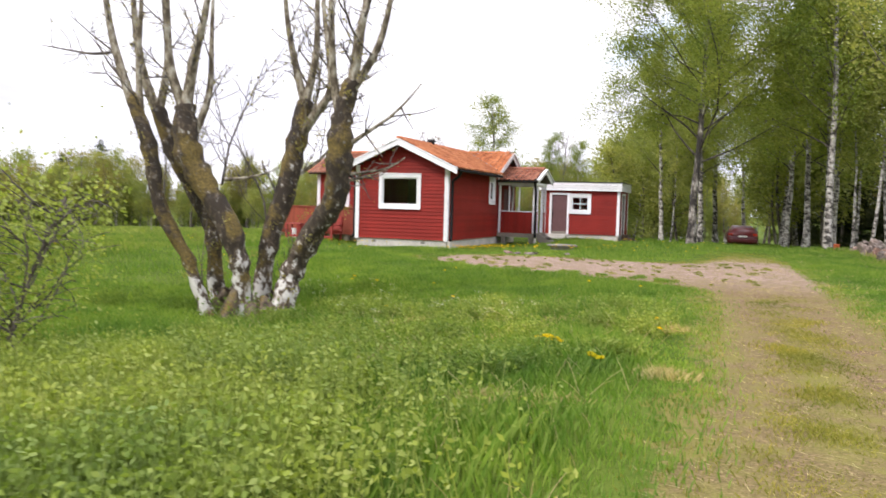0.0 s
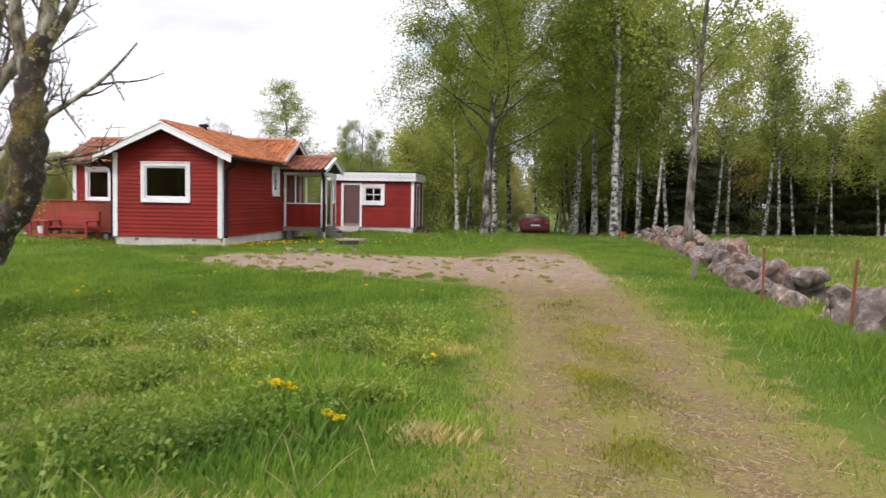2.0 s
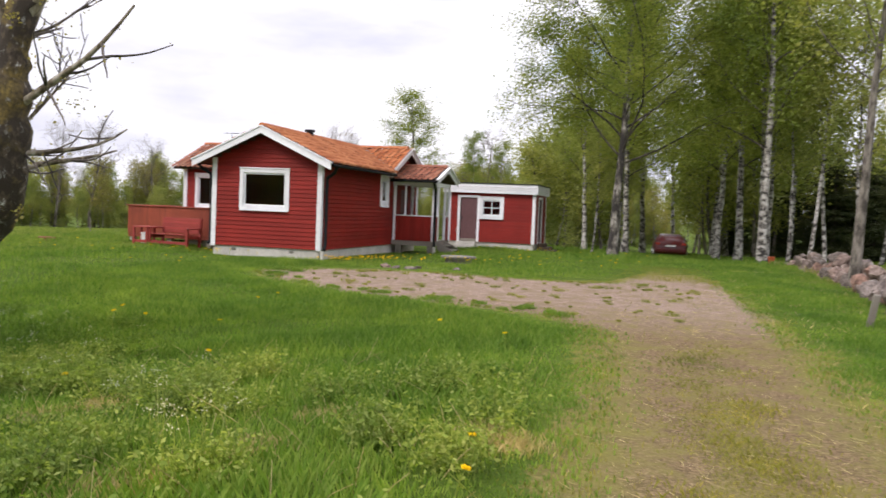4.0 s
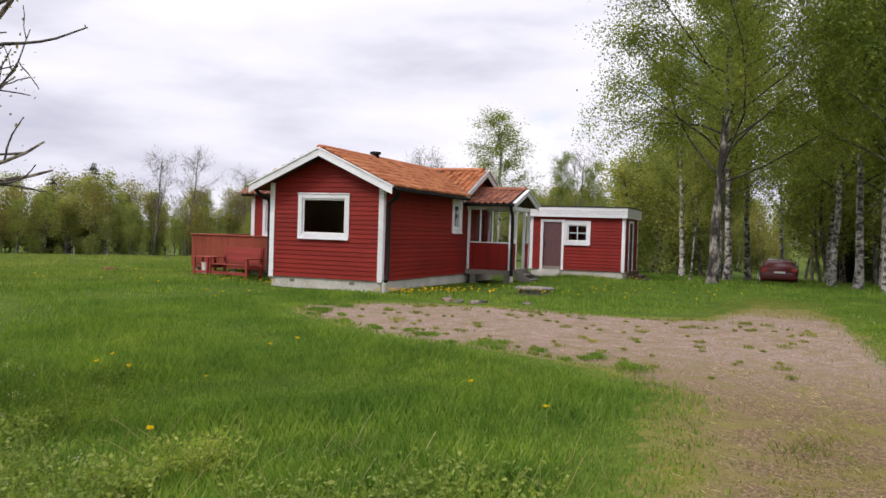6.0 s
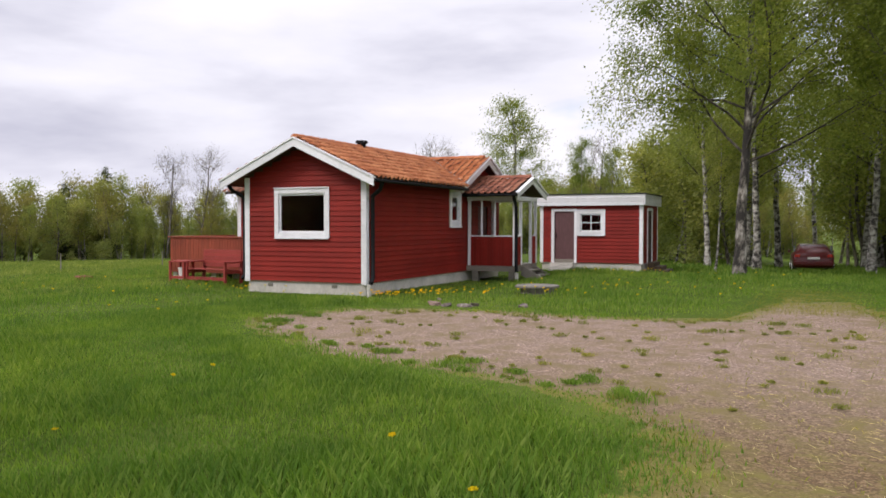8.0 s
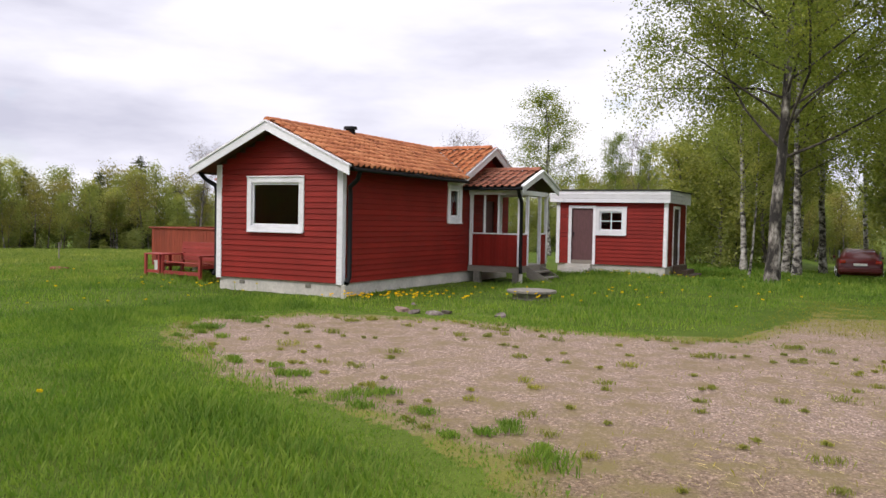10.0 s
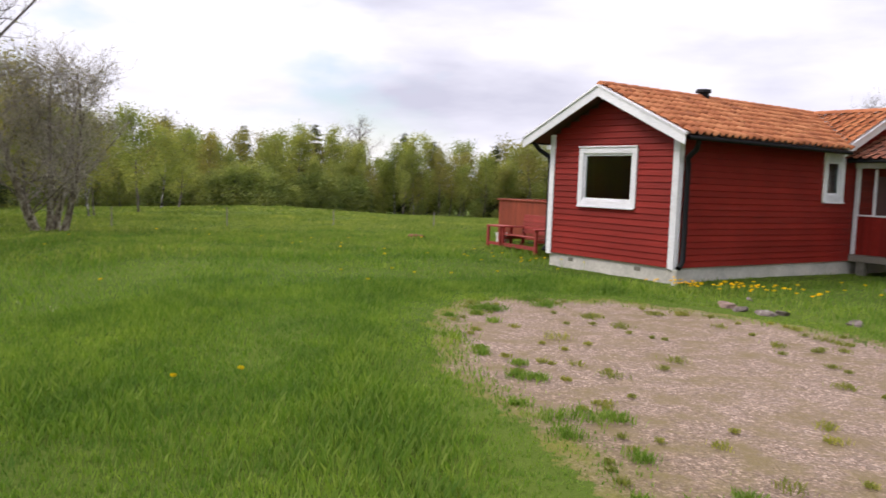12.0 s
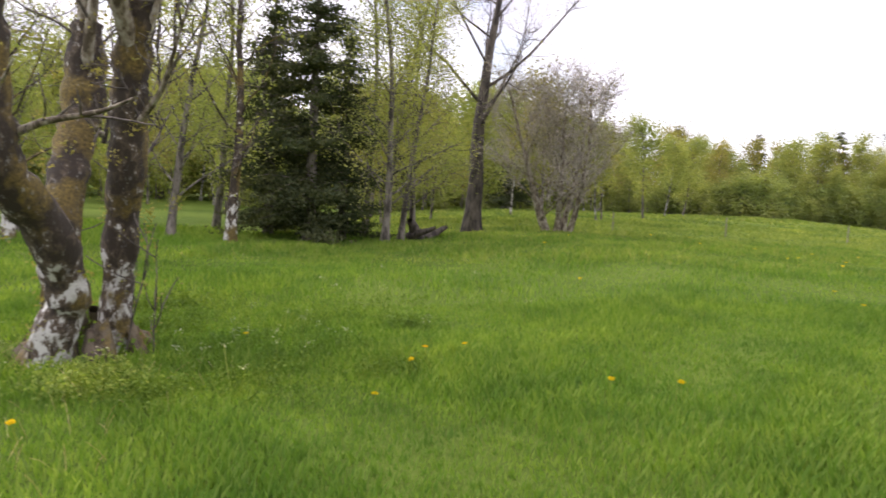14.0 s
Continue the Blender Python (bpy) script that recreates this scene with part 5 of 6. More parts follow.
rng_old = np.random.default_rng(77)
mains = [
    old_trunk([(0.62, 0.0, -0.3), (0.7, 0.2, 0.4), (0.76, 0.33, 0.8), (1.12, 0.3, 1.42), (1.59, 0.15, 1.95), (1.73, 0.05, 2.65), (1.76, 0.05, 3.3), (1.93, 0.05, 3.9)], [0.3, 0.25, 0.22, 0.21, 0.24, 0.25, 0.21, 0.15]),
    old_trunk([(0.0, 0.45, -0.3), (0.04, 0.5, 0.4), (0.14, 0.58, 1.3), (0.35, 0.7, 2.1), (0.5, 0.8, 3.0), (0.6, 0.9, 3.7)], [0.26, 0.2, 0.19, 0.2, 0.21, 0.15]),
    old_trunk([(0.06, -0.1, -0.3), (0.03, -0.12, 0.5), (-0.02, -0.16, 0.95), (-0.2, -0.2, 1.5), (-0.62, -0.25, 2.15), (-0.96, -0.3, 2.75), (-1.02, -0.3, 3.5)], [0.27, 0.19, 0.19, 0.22, 0.25, 0.27, 0.2]),
    old_trunk([(-0.58, 0.2, -0.3), (-0.7, 0.2, 0.4), (-0.81, 0.2, 1.4), (-1.12, 0.1, 2.1), (-1.5, 0.0, 2.8), (-1.82, 0.0, 3.5)], [0.24, 0.18, 0.16, 0.16, 0.18, 0.13]),
    old_trunk([(-0.4, -0.3, -0.3), (-0.64, -0.35, 0.35), (-0.9, -0.4, 1.0), (-1.3, -0.55, 1.76), (-1.48, -0.65, 2.8), (-1.78, -0.7, 3.6)], [0.2, 0.13, 0.12, 0.13, 0.15, 0.11]),
]
shoots, seats_old = [], []


def shoot(start, heading, length, r, depth):
    path = wobble_path(rng_old, start, heading, length, 7, 0.09, 0.05)
    shoots.append(taper(path, r, max(0.006, r * 0.25)))
    seats_old.extend(path[2:])
    if depth:
        for _ in range(7 if depth > 1 else 6):
            q = rng_old.integers(1, 7)
            d = (path[q] - path[q - 1]) * 3 + rng_old.normal(0, 0.45, 3)
            shoot(path[q], d, length * rng_old.uniform(0.25, 0.5), max(0.007, r * 0.35), depth - 1)


# upright limbs that carry on from each trunk, as metres east, north and up from the foot
for points, r in (
    ([(0.5, 0.8, 3.0), (0.88, 0.8, 3.5), (1.15, 0.8, 3.9), (1.08, 0.8, 4.7), (0.95, 0.85, 5.5), (0.9, 0.9, 7.2)], 0.1),
    ([(0.6, 0.9, 3.65), (0.33, 0.9, 4.6), (0.14, 0.95, 5.5), (0.0, 1.0, 7.2)], 0.085),
    ([(0.6, 0.9, 3.65), (0.75, 1.0, 4.6), (0.7, 1.1, 5.8), (0.8, 1.2, 7.4)], 0.085),
    ([(1.93, 0.05, 3.8), (2.06, 0.05, 4.7), (2.25, 0.1, 5.6), (2.5, 0.1, 7.4)], 0.1),
    ([(1.76, 0.05, 3.2), (1.62, 0.0, 4.0), (1.6, -0.1, 5.2), (1.5, -0.2, 7.0)], 0.09),
    ([(1.9, 0.05, 3.7), (2.35, 0.15, 4.5), (2.6, 0.2, 5.6), (2.9, 0.3, 7.0)], 0.08),
    ([(1.76, 0.05, 3.3), (1.85, 0.4, 4.2), (1.9, 0.6, 5.6), (1.95, 0.8, 7.2)], 0.08),
    ([(-1.02, -0.3, 3.4), (-0.85, -0.3, 4.3), (-0.6, -0.3, 5.3), (-0.5, -0.3, 7.2)], 0.11),
    ([(-1.02, -0.3, 3.4), (-1.3, -0.35, 4.2), (-1.35, -0.4, 5.4), (-1.4, -0.5, 7.3)], 0.1),
    ([(-0.96, -0.3, 2.8), (-0.7, -0.1, 3.7), (-0.72, 0.0, 4.8), (-0.75, 0.1, 6.6)], 0.08),
    ([(-1.82, 0.0, 3.4), (-2.2, 0.0, 4.3), (-2.4, 0.0, 5.6), (-2.5, 0.05, 7.2)], 0.1),
    ([(-1.82, 0.0, 3.4), (-1.75, 0.15, 4.4), (-1.9, 0.2, 5.8), (-1.9, 0.3, 7.4)], 0.085),
    ([(-1.78, -0.7, 3.5), (-2.2, -0.7, 4.6), (-2.4, -0.75, 5.8), (-2.6, -0.8, 7.4)], 0.085),
    ([(-1.6, -0.68, 3.1), (-1.75, -0.6, 4.2), (-1.7, -0.6, 5.4), (-1.8, -0.6, 7.0)], 0.07),
):
    limb = old_trunk(points, [r * (1 - 0.8 * k / (len(points) - 1)) for k in range(len(points))])
    shoots.append(limb)
    for k in range(2, len(limb), 2):
        p, q = limb[k][0], limb[k - 1][0]
        seats_old.append(p)
        out = rng_old.normal(0, 1, 3) * np.array((1, 1, 0.25))
        shoot(p, (p - q) / np.linalg.norm(p - q) * rng_old.uniform(0.4, 1.2) + out / np.linalg.norm(out) * 0.8, rng_old.uniform(0.25, 1.3), max(0.01, limb[k][1] * 0.33), 1)
# thin straight suckers and the crooked dead side branches
for p, h, n, r, d in (((-0.55, 0.1, 2.2), (0.15, 0.2, 1.0), 2.4, 0.03, 2), ((0.1, 0.6, 1.2), (-0.12, 0.1, 1.0), 2.6, 0.022, 1), ((-0.5, 0.1, 2.3), (1.0, 0.6, 0.15), 1.0, 0.035, 1), ((-0.45, -0.35, 0.1), (-0.45, 0.0, 1.0), 1.6, 0.012, 1),
                      ((1.78, 0.05, 2.8), (1.0, 0.1, 0.85), 1.7, 0.045, 1), ((1.72, 0.05, 2.4), (1.0, 0.4, 0.05), 1.2, 0.035, 1), ((1.6, 0.2, 2.2), (0.3, 0.9, 0.3), 1.3, 0.04, 1), ((-2.1, -0.7, 4.4), (-1.2, -0.1, -0.1), 1.7, 0.03, 1), ((-1.85, -0.7, 3.7), (-1.0, 0.1, 0.5), 0.8, 0.025, 1),
                      ((0.45, 0.75, 2.8), (0.5, 0.7, 0.9), 1.8, 0.05, 2), ((0.4, 0.75, 2.3), (0.6, 1.0, 0.5), 1.6, 0.04, 2), ((0.3, 0.7, 1.9), (-0.6, 0.2, 0.5), 0.9, 0.025, 1), ((0.25, 0.65, 0.0), (0.1, 0.35, 1.0), 1.5, 0.01, 1), ((0.2, 0.95, 0.0), (0.1, 0.2, 1.0), 1.3, 0.008, 1)):
    shoot(OLD_AT + np.array(p), h, n, r, d)
for main in mains:
    bumps = np.random.default_rng(5)
    v, f = tubes([[(p, 0.84 * r * bumps.uniform(0.86, 1.16)) for p, r in main] + [(main[-1][0] + np.array((0.0, 0.0, 0.12)), 0.01)]], 14)
    v = v + bumps.normal(0, 0.012, v.shape)
    raw("trunk", v, f, MOSSBARK, old, smooth=True)
v, f = tubes([s for s in shoots if s[0][1] > 0.03], 8)
tagged(raw("branch_mass", v, f, LICHENBARK, old, smooth=True), kind="stuff")
v, f = tubes([s for s in shoots if s[0][1] <= 0.03], 4)
tagged(raw("twig_mass", v, f, TWIG, old), kind="stuff")
sprig = np.concatenate([p + rng_old.normal(0, 0.05, (26, 3)) + rng_old.normal(0, 0.17, 3) for main in mains for p, r in main[3::2]])
so = np.array(seats_old)
pick = np.concatenate([so[rng_old.integers(len(so), size=3600)] + rng_old.normal(0, 0.05, (3600, 3)), sprig])
v, f = leaf_quads(rng_old, pick, 0.038)
tagged(raw("bud_mass", v, f, LEAF_OLIVE, old), kind="stuff")
base_rng = np.random.default_rng(6)
roots = []
for k in range(13):
    az = k * 0.483 + base_rng.uniform(-0.2, 0.2)
    p0 = OLD_AT + np.array((0.02 + math.cos(az) * 0.42, 0.2 + math.sin(az) * 0.4, 0))
    p1 = OLD_AT + np.array((0.02 + math.cos(az) * base_rng.uniform(0.7, 1.0), 0.2 + math.sin(az) * base_rng.uniform(0.65, 0.9), 0))
    roots.append([(p0 + np.array((0, 0, base_rng.uniform(0.15, 0.42))), 0.07), ((p0 * 0.6 + p1 * 0.4) + np.array((0, 0, base_rng.uniform(0.02, 0.12))), 0.13), (p1 + np.array((0, 0, -0.14)), 0.08)])
v, f = tubes(roots, 9)
v = v + base_rng.normal(0, 0.022, v.shape)
raw("root_flare", v, f, MOSSROOT, old, "mossy spreading root foot", True)
foot = OLD_AT + rng_old.normal(0, 1, (420, 3)) * np.array((0.55, 0.45, 0)) + np.array((0, 0, 1)) * rng_old.uniform(0.0, 0.35, (420, 1))
v, f = leaf_quads(rng_old, foot, 0.06)
tagged(raw("foot_growth", v, f, WEED_LOW, old), kind="stuff")


# ---- stone wall ----
def stone_mesh(seed):
    rng = np.random.default_rng(seed)
    bm = bmesh.new()
    bmesh.ops.create_icosphere(bm, subdivisions=3, radius=0.5)
    planes = [Vector(p).normalized() for p in rng.normal(size=(9, 3))]
    cut = rng.uniform(0.22, 0.38, 9)
    for v in bm.verts:
        for p, c in zip(planes, cut):
            d = v.co.dot(p)
            if d > c:
                v.co -= p * (d - c)
        v.co *= 1 + 0.13 * noise.noise(v.co * 3.5 + Vector((seed * 3.1, 0, 0))) + 0.06 * noise.noise(v.co * 11 + Vector((0, seed, 0)))
    me = bpy.data.meshes.new("stone")
    bm.to_mesh(me)
    bm.free()
    me.materials.append(STONE)
    return me


def tint_stones():
    nt = STONE.node_tree
    b = nt.nodes["Principled BSDF"]
    col = b.inputs["Base Color"].links[0].from_socket
    info = nt.nodes.new("ShaderNodeObjectInfo")
    each = ramp_node(nt, info.outputs["Random"], [(0.0, (0.72, 0.7, 0.68)), (0.5, (1.0, 1.0, 0.98)), (0.8, (1.2, 1.02, 0.92)), (1.0, (1.5, 1.08, 0.9))])
    nt.links.new(mix_node(nt, 1.0, col, each, "MULTIPLY"), b.inputs["Base Color"])


tint_stones()
STONES = [stone_mesh(s) for s in range(10)]
wall = thing("stone_wall", "low dry-stone wall of grey field stones", "stone wall")


def build_wall():
    rng = np.random.default_rng(15)
    line = [(14.6, -19.0), (14.45, -16.2), (14.45, -13.6), (14.5, -10.5), (14.8, -5.5), (15.4, 1.0), (15.5, 6.0), (15.0, 10.5)]
    for (ax, ay), (bx, by) in zip(line, line[1:]):
        length = math.hypot(bx - ax, by - ay)
        for layer in range(3):
            step = (0.6, 0.56, 0.66)[layer]
            for i in range(int(length / step)):
                if layer == 2 and rng.uniform() < 0.72 or layer == 1 and rng.uniform() < 0.22:
                    continue
                for row in ((-0.3, 0.3) if layer == 0 else (0.0,)):
                    t = (i + rng.uniform(0.1, 0.9)) * step / length
                    s = rng.uniform(0.4, 0.95) * (1.0, 0.95, 0.75)[layer]
                    x, y = ax + (bx - ax) * t + row + rng.normal(0, 0.1), ay + (by - ay) * t
                    z = gz(x, y) - 0.12 * float(np.clip((-11 - y) / 3, 0, 1)) + (0.08, 0.32, 0.52)[layer] + rng.normal(0, 0.05)
                    ob = new("stone", STONES[int(rng.integers(10))])
                    ob.parent = wall
                    ob.matrix_basis = Matrix.LocRotScale((x, y, z), Euler(rng.uniform(0, 6.28, 3)), (s, s * rng.uniform(0.8, 1.2), s * rng.uniform(0.65, 0.9)))


build_wall()
post = thing("iron_post", "thin rusty iron fence post beside the stone wall", "post", "rusty posts", at=(13.7, -12.9, gz(13.7, -12.9)))
part("rod", cylinder(bmesh.new(), 0, 0, -0.2, 0.92, 0.021, 0.021, 8), RUST, post)
copy_thing(post, pose(14.1, -15.3, gz(14.1, -15.3), 2, 3, 0))
wpost = thing("wooden_post", "short leaning grey wooden post at the stone wall", "post", at=(13.5, -8.4, gz(13.5, -8.4)))
wpost.rotation_euler = (radians(6), radians(8), 0)
part("stake", boxed(-0.05, 0.05, -0.04, 0.04, -0.2, 0.55, bevel=0.01), GREYWOOD, wpost)
tub = thing("plastic_tub", "orange plastic tub lying at the end of the wall", "tub", at=(14.2, 13.0, gz(14.2, 13.0)))
part("shell", cylinder(bmesh.new(), 0, 0, 0, 0.38, 0.22, 0.3, 18), ORANGE, tub)
for i, (x, y, s) in enumerate(((3.0, -2.4, 0.3), (3.35, -2.55, 0.26), (3.75, -2.5, 0.28), (3.9, -2.3, 0.22), (4.9, -2.2, 0.2), (2.6, -1.2, 0.16))):
    r = tagged(new("garden_stone", STONES[i]), "pale field stone lying in the grass by the gravel", "stone", "garden stones")
    r.matrix_basis = Matrix.LocRotScale((x, y, gz(x, y) + 0.02), Euler((i * 0.1, 0.1, i * 3)), (s * 1.3, s * 1.1, s * 0.55))


# ---- meadow stakes and a log ----
stake = thing("fence_stake", "thin grey wooden fence stake in the meadow", "post", "meadow stakes", at=(-19.5, 7.5, gz(-19.5, 7.5)))
part("pole", cylinder(bmesh.new(), 0, 0, -0.2, 0.75, 0.03, 0.025, 7), GREYWOOD, stake)
for x, y in ((-20.5, 3.0), (-21.0, -1.5), (-18.0, 12.0), (-16.5, 16.5), (-20.5, -6.0)):
    copy_thing(stake, pose(x, y, gz(x, y), 2, 3, 0))
log = thing("cut_log", "short red-brown cut log lying in the meadow", "log", at=(-10.8, 0.9, gz(-10.8, 0.9) + 0.08))
v, f = tubes([[((-0.28, -0.07, 0), 0.08), ((0, 0, 0.01), 0.09), ((0.28, 0.08, 0), 0.08)]], 10)
raw("wood", v, f, RUST, log)

# ---- car ----
def paint(name, c, rough, coat=1.0):
    m, nt, b = material(name, rough)
    tx = noise_node(nt, 3, 3)
    nt.links.new(ramp_node(nt, tx.outputs["Fac"], [(0.3, tuple(v * 0.9 for v in c)), (0.7, c)]), b.inputs["Base Color"])
    b.inputs["Coat Weight"].default_value = coat
    return m


def make_car():
    car = thing("parked_car", "dark red hatchback car parked on the grassy track, seen from behind", "car", at=(10.25, 25.0, gz(10.25, 25.0)))
    car.rotation_euler = (0, 0, radians(3))
    car.scale = (1.0, 1.0, 0.88)
    body_paint, dark_glass, lamp = paint("dark_red_car_paint", (0.075, 0.002, 0.004), 0.3, 0.25), paint("tinted_glass", (0.05, 0.055, 0.06), 0.08), paint("red_lamp_lens", (0.35, 0.02, 0.015), 0.15)
    tyre, plate = paint("tyre_rubber", (0.012, 0.012, 0.012), 0.8, 0.0), paint("plate_white", (0.6, 0.6, 0.58), 0.4, 0.0)
    # cross sections from the tail to the nose: y, half width, floor, belt height, roof half width, roof height
    rows = [(-1.9, 0.66, 0.36, 0.62, 0.6, 0.66), (-1.88, 0.8, 0.28, 0.8, 0.72, 0.94), (-1.6, 0.87, 0.22, 0.95, 0.66, 1.2), (-1.15, 0.88, 0.2, 0.95, 0.6, 1.43), (-0.2, 0.88, 0.2, 0.93, 0.6, 1.47), (0.4, 0.88, 0.2, 0.92, 0.6, 1.4), (1.05, 0.88, 0.2, 0.9, 0.72, 0.98), (1.8, 0.84, 0.24, 0.78, 0.66, 0.82), (2.1, 0.7, 0.34, 0.62, 0.55, 0.64)]
    bm = bmesh.new()
    rings = []
    for y, w, f0, belt, rw, rt in rows:
        ring = [(-w * 0.9, f0), (-w, f0 + 0.14), (-w, belt - 0.08), (-w * 0.96, belt), (-rw, rt - 0.05), (-rw * 0.82, rt), (rw * 0.82, rt), (rw, rt - 0.05), (w * 0.96, belt), (w, belt - 0.08), (w, f0 + 0.14), (w * 0.9, f0)]
        rings.append([bm.verts.new((x, y, z)) for x, z in ring])
    for a, b in zip(rings, rings[1:]):
        for i in range(12):
            bm.faces.new((a[i], a[(i + 1) % 12], b[(i + 1) % 12], b[i]))
    bm.faces.new(rings[0]), bm.faces.new(rings[-1])
    bmesh.ops.recalc_face_normals(bm, faces=bm.faces)
    part("body", bm, body_paint, car, smooth=True)
    part("rear_window", prism([(-1.665, 1.0), (-1.645, 1.0), (-1.205, 1.385), (-1.235, 1.4)], "x", -0.56, 0.56), dark_glass, car)
    for s in (-1, 1):
        part("side_window", prism([(-1.05, 1.0), (0.85, 0.99), (0.3, 1.34), (-1.0, 1.38)], "x", s * 0.79 - 0.03, s * 0.79 + 0.03), dark_glass, car)
        part("tail_light", boxed(s * 0.56, s * 0.8, -1.935, -1.82, 0.8, 0.95, bevel=0.02), lamp, car)
        part("wing_mirror", boxed(s * 0.9, s * 1.02, 0.55, 0.65, 0.95, 1.08, bevel=0.02), body_paint, car)
        for y in (-1.25, 1.3):
            bm = bmesh.new()
            bmesh.ops.create_cone(bm, cap_ends=True, segments=24, radius1=0.31, radius2=0.31, depth=0.2, matrix=Matrix.LocRotScale((s * 0.79, y, 0.31), Euler((0, radians(90), 0)), None))
            wheel = part("wheel", bm, tyre, car)
            bm = bmesh.new()
            bmesh.ops.create_cone(bm, cap_ends=True, segments=18, radius1=0.2, radius2=0.17, depth=0.02, matrix=Matrix.LocRotScale((s * 0.9, y, 0.31), Euler((0, radians(90 * s), 0)), None))
            part("rim", bm, PLASTIC_W, wheel)
    part("bumper", boxed(-0.82, 0.82, -1.98, -1.82, 0.36, 0.58, bevel=0.05), body_paint, car)
    part("number_plate", boxed(-0.26, 0.26, -1.965, -1.9, 0.7, 0.81, bevel=0.004), plate, car)


make_car()


# ---- grass, weeds and flowers ----
BLOCKED = ((-3.75, 0.05, -0.02, 6.0), (-8.55, 0.05, 5.7, 9.7), (-8.7, -3.7, 2.5, 5.8), (0.0, 1.75, 6.5, 8.75), (0.4, 4.45, 13.1, 16.5), (9.3, 11.2, 22.9, 27.2))


def free_ground(x, y, margin=0.05):
    ok = np.ones(x.shape, bool)
    for x0, x1, y0, y1 in BLOCKED:
        ok &= ~((x > x0) & (x < x1) & (y > y0) & (y < y1))
    ok &= np.hypot(x - 3.95, y - 1.75) > 0.58
    return ok


def blades(rng, x, y, height, width, lean=0.45):
    """One bent blade a point: a quad with a tip."""
    n = len(x)
    z = ground_z(x, y) - 0.02
    az = rng.uniform(0, 2 * np.pi, n)
    h = height * rng.uniform(0.55, 1.25, n)
    w = width * rng.uniform(0.7, 1.3, n)
    lx, ly = np.cos(az) * h * lean * rng.uniform(0.3, 1.3, n), np.sin(az) * h * lean * rng.uniform(0.3, 1.3, n)
    wa = az + np.pi / 2 + rng.normal(0, 0.4, n)
    wx, wy = np.cos(wa) * w / 2, np.sin(wa) * w / 2
    p = np.stack([np.stack([x - wx, y - wy, z], 1), np.stack([x + wx, y + wy, z], 1), np.stack([x + wx * 0.8 + lx * 0.35, y + wy * 0.8 + ly * 0.35, z + h * 0.6], 1), np.stack([x + lx, y + ly, z + h], 1)], 1).reshape(-1, 3)
    return p, np.arange(4 * n).reshape(-1, 4)


def scatter(rng, n, x0, x1, y0, y1, clump=0.0):
    x, y = rng.uniform(x0, x1, n), rng.uniform(y0, y1, n)
    if clump:
        k = rng.integers(0, n // 25 + 1, n)
        x, y = x[k] + rng.normal(0, clump, n), y[k] + rng.normal(0, clump, n)
    return x, y


def lawn(name, label, seed, n, zone, height, width, gap=0.0, clump=0.0, mat=GRASS, lean=0.45, patchy=0.0, inside=None):
    rng = np.random.default_rng(seed)
    x, y = scatter(rng, n, *zone, clump)
    d = edge_distance(x, y, PATCH)
    ok = free_ground(x, y) & (rng.normal(0, 0.25, len(x)) - gap > d)
    ok &= np.hypot(x - 2.3, y + 16.6) > rng.uniform(0.55, 1.3, len(x))
    if inside:
        ok &= inside(x, y)
    if patchy:
        ok &= (np.sin(x * 0.9 + 2 * np.sin(y * 0.6)) * np.sin(y * 0.8 + 1.7) + rng.normal(0, 0.4, len(x))) > patchy - 0.5
    x, y = x[ok], y[ok]
    by_house = np.clip(np.maximum(np.abs(x + 1.85) - 1.9, np.abs(y - 5) - 5.1) / 1.2, 0.55, 1)
    hvar = 0.8 + 0.45 * np.sin(x * 1.1 + np.sin(y * 0.7) * 2) * np.sin(y * 0.9 + 0.5)
    near_edge = np.clip(-edge_distance(x, y, PATCH) / 1.0, 0.4, 1)
    v, f = blades(rng, x, y, height * np.clip(hvar, 0.5, 1.3) * near_edge * by_house, width, lean)
    return tagged(raw(name, v, f, mat), label, "grass", kind="stuff")


lawn("lawn_grass", "long green lawn grass", 1, 210000, (-1.0, 10.2, -21.5, -2.5), 0.15, 0.012)
lawn("lawn_grass", "green grass in front of the house", 2, 150000, (-16, 13.5, -16, 13), 0.15, 0.018)
lawn("lawn_grass", "green grass beside the drive", 3, 60000, (0, 10.3, -30, -20), 0.2, 0.012)
lawn("field_grass", "green field grass by the stone wall", 4, 80000, (14, 26, -24, 12), 0.16, 0.018, mat=MEADOW)
lawn("verge_grass", "green grass between the drive and the stone wall", 9, 75000, (11.6, 14.6, -24, 8), 0.15, 0.011)
lawn("lawn_grass", "green grass round the old trees", 10, 70000, (-14, 3, -30, -14), 0.17, 0.02)
lawn("meadow_grass", "green meadow grass", 5, 90000, (-32, -6, -18, 26), 0.16, 0.035, mat=MEADOW)
lawn("meadow_grass", "short meadow grass on the low hill", 6, 110000, (-70, -24, -16, 58), 0.14, 0.1, mat=MEADOW)
lawn("verge_grass", "grass of the far track and field", 7, 60000, (2, 34, 8, 34), 0.2, 0.045, inside=lambda x, y: y > 3)
lawn("field_grass", "far field grass", 8, 34000, (18, 46, -20, 34), 0.2, 0.055, mat=MEADOW)
lawn("dry_field_grass", "dry straw-coloured stalks in the field", 18, 9000, (14.5, 40, -20, 26), 0.22, 0.03, mat=GRASS_DRY, clump=0.35)


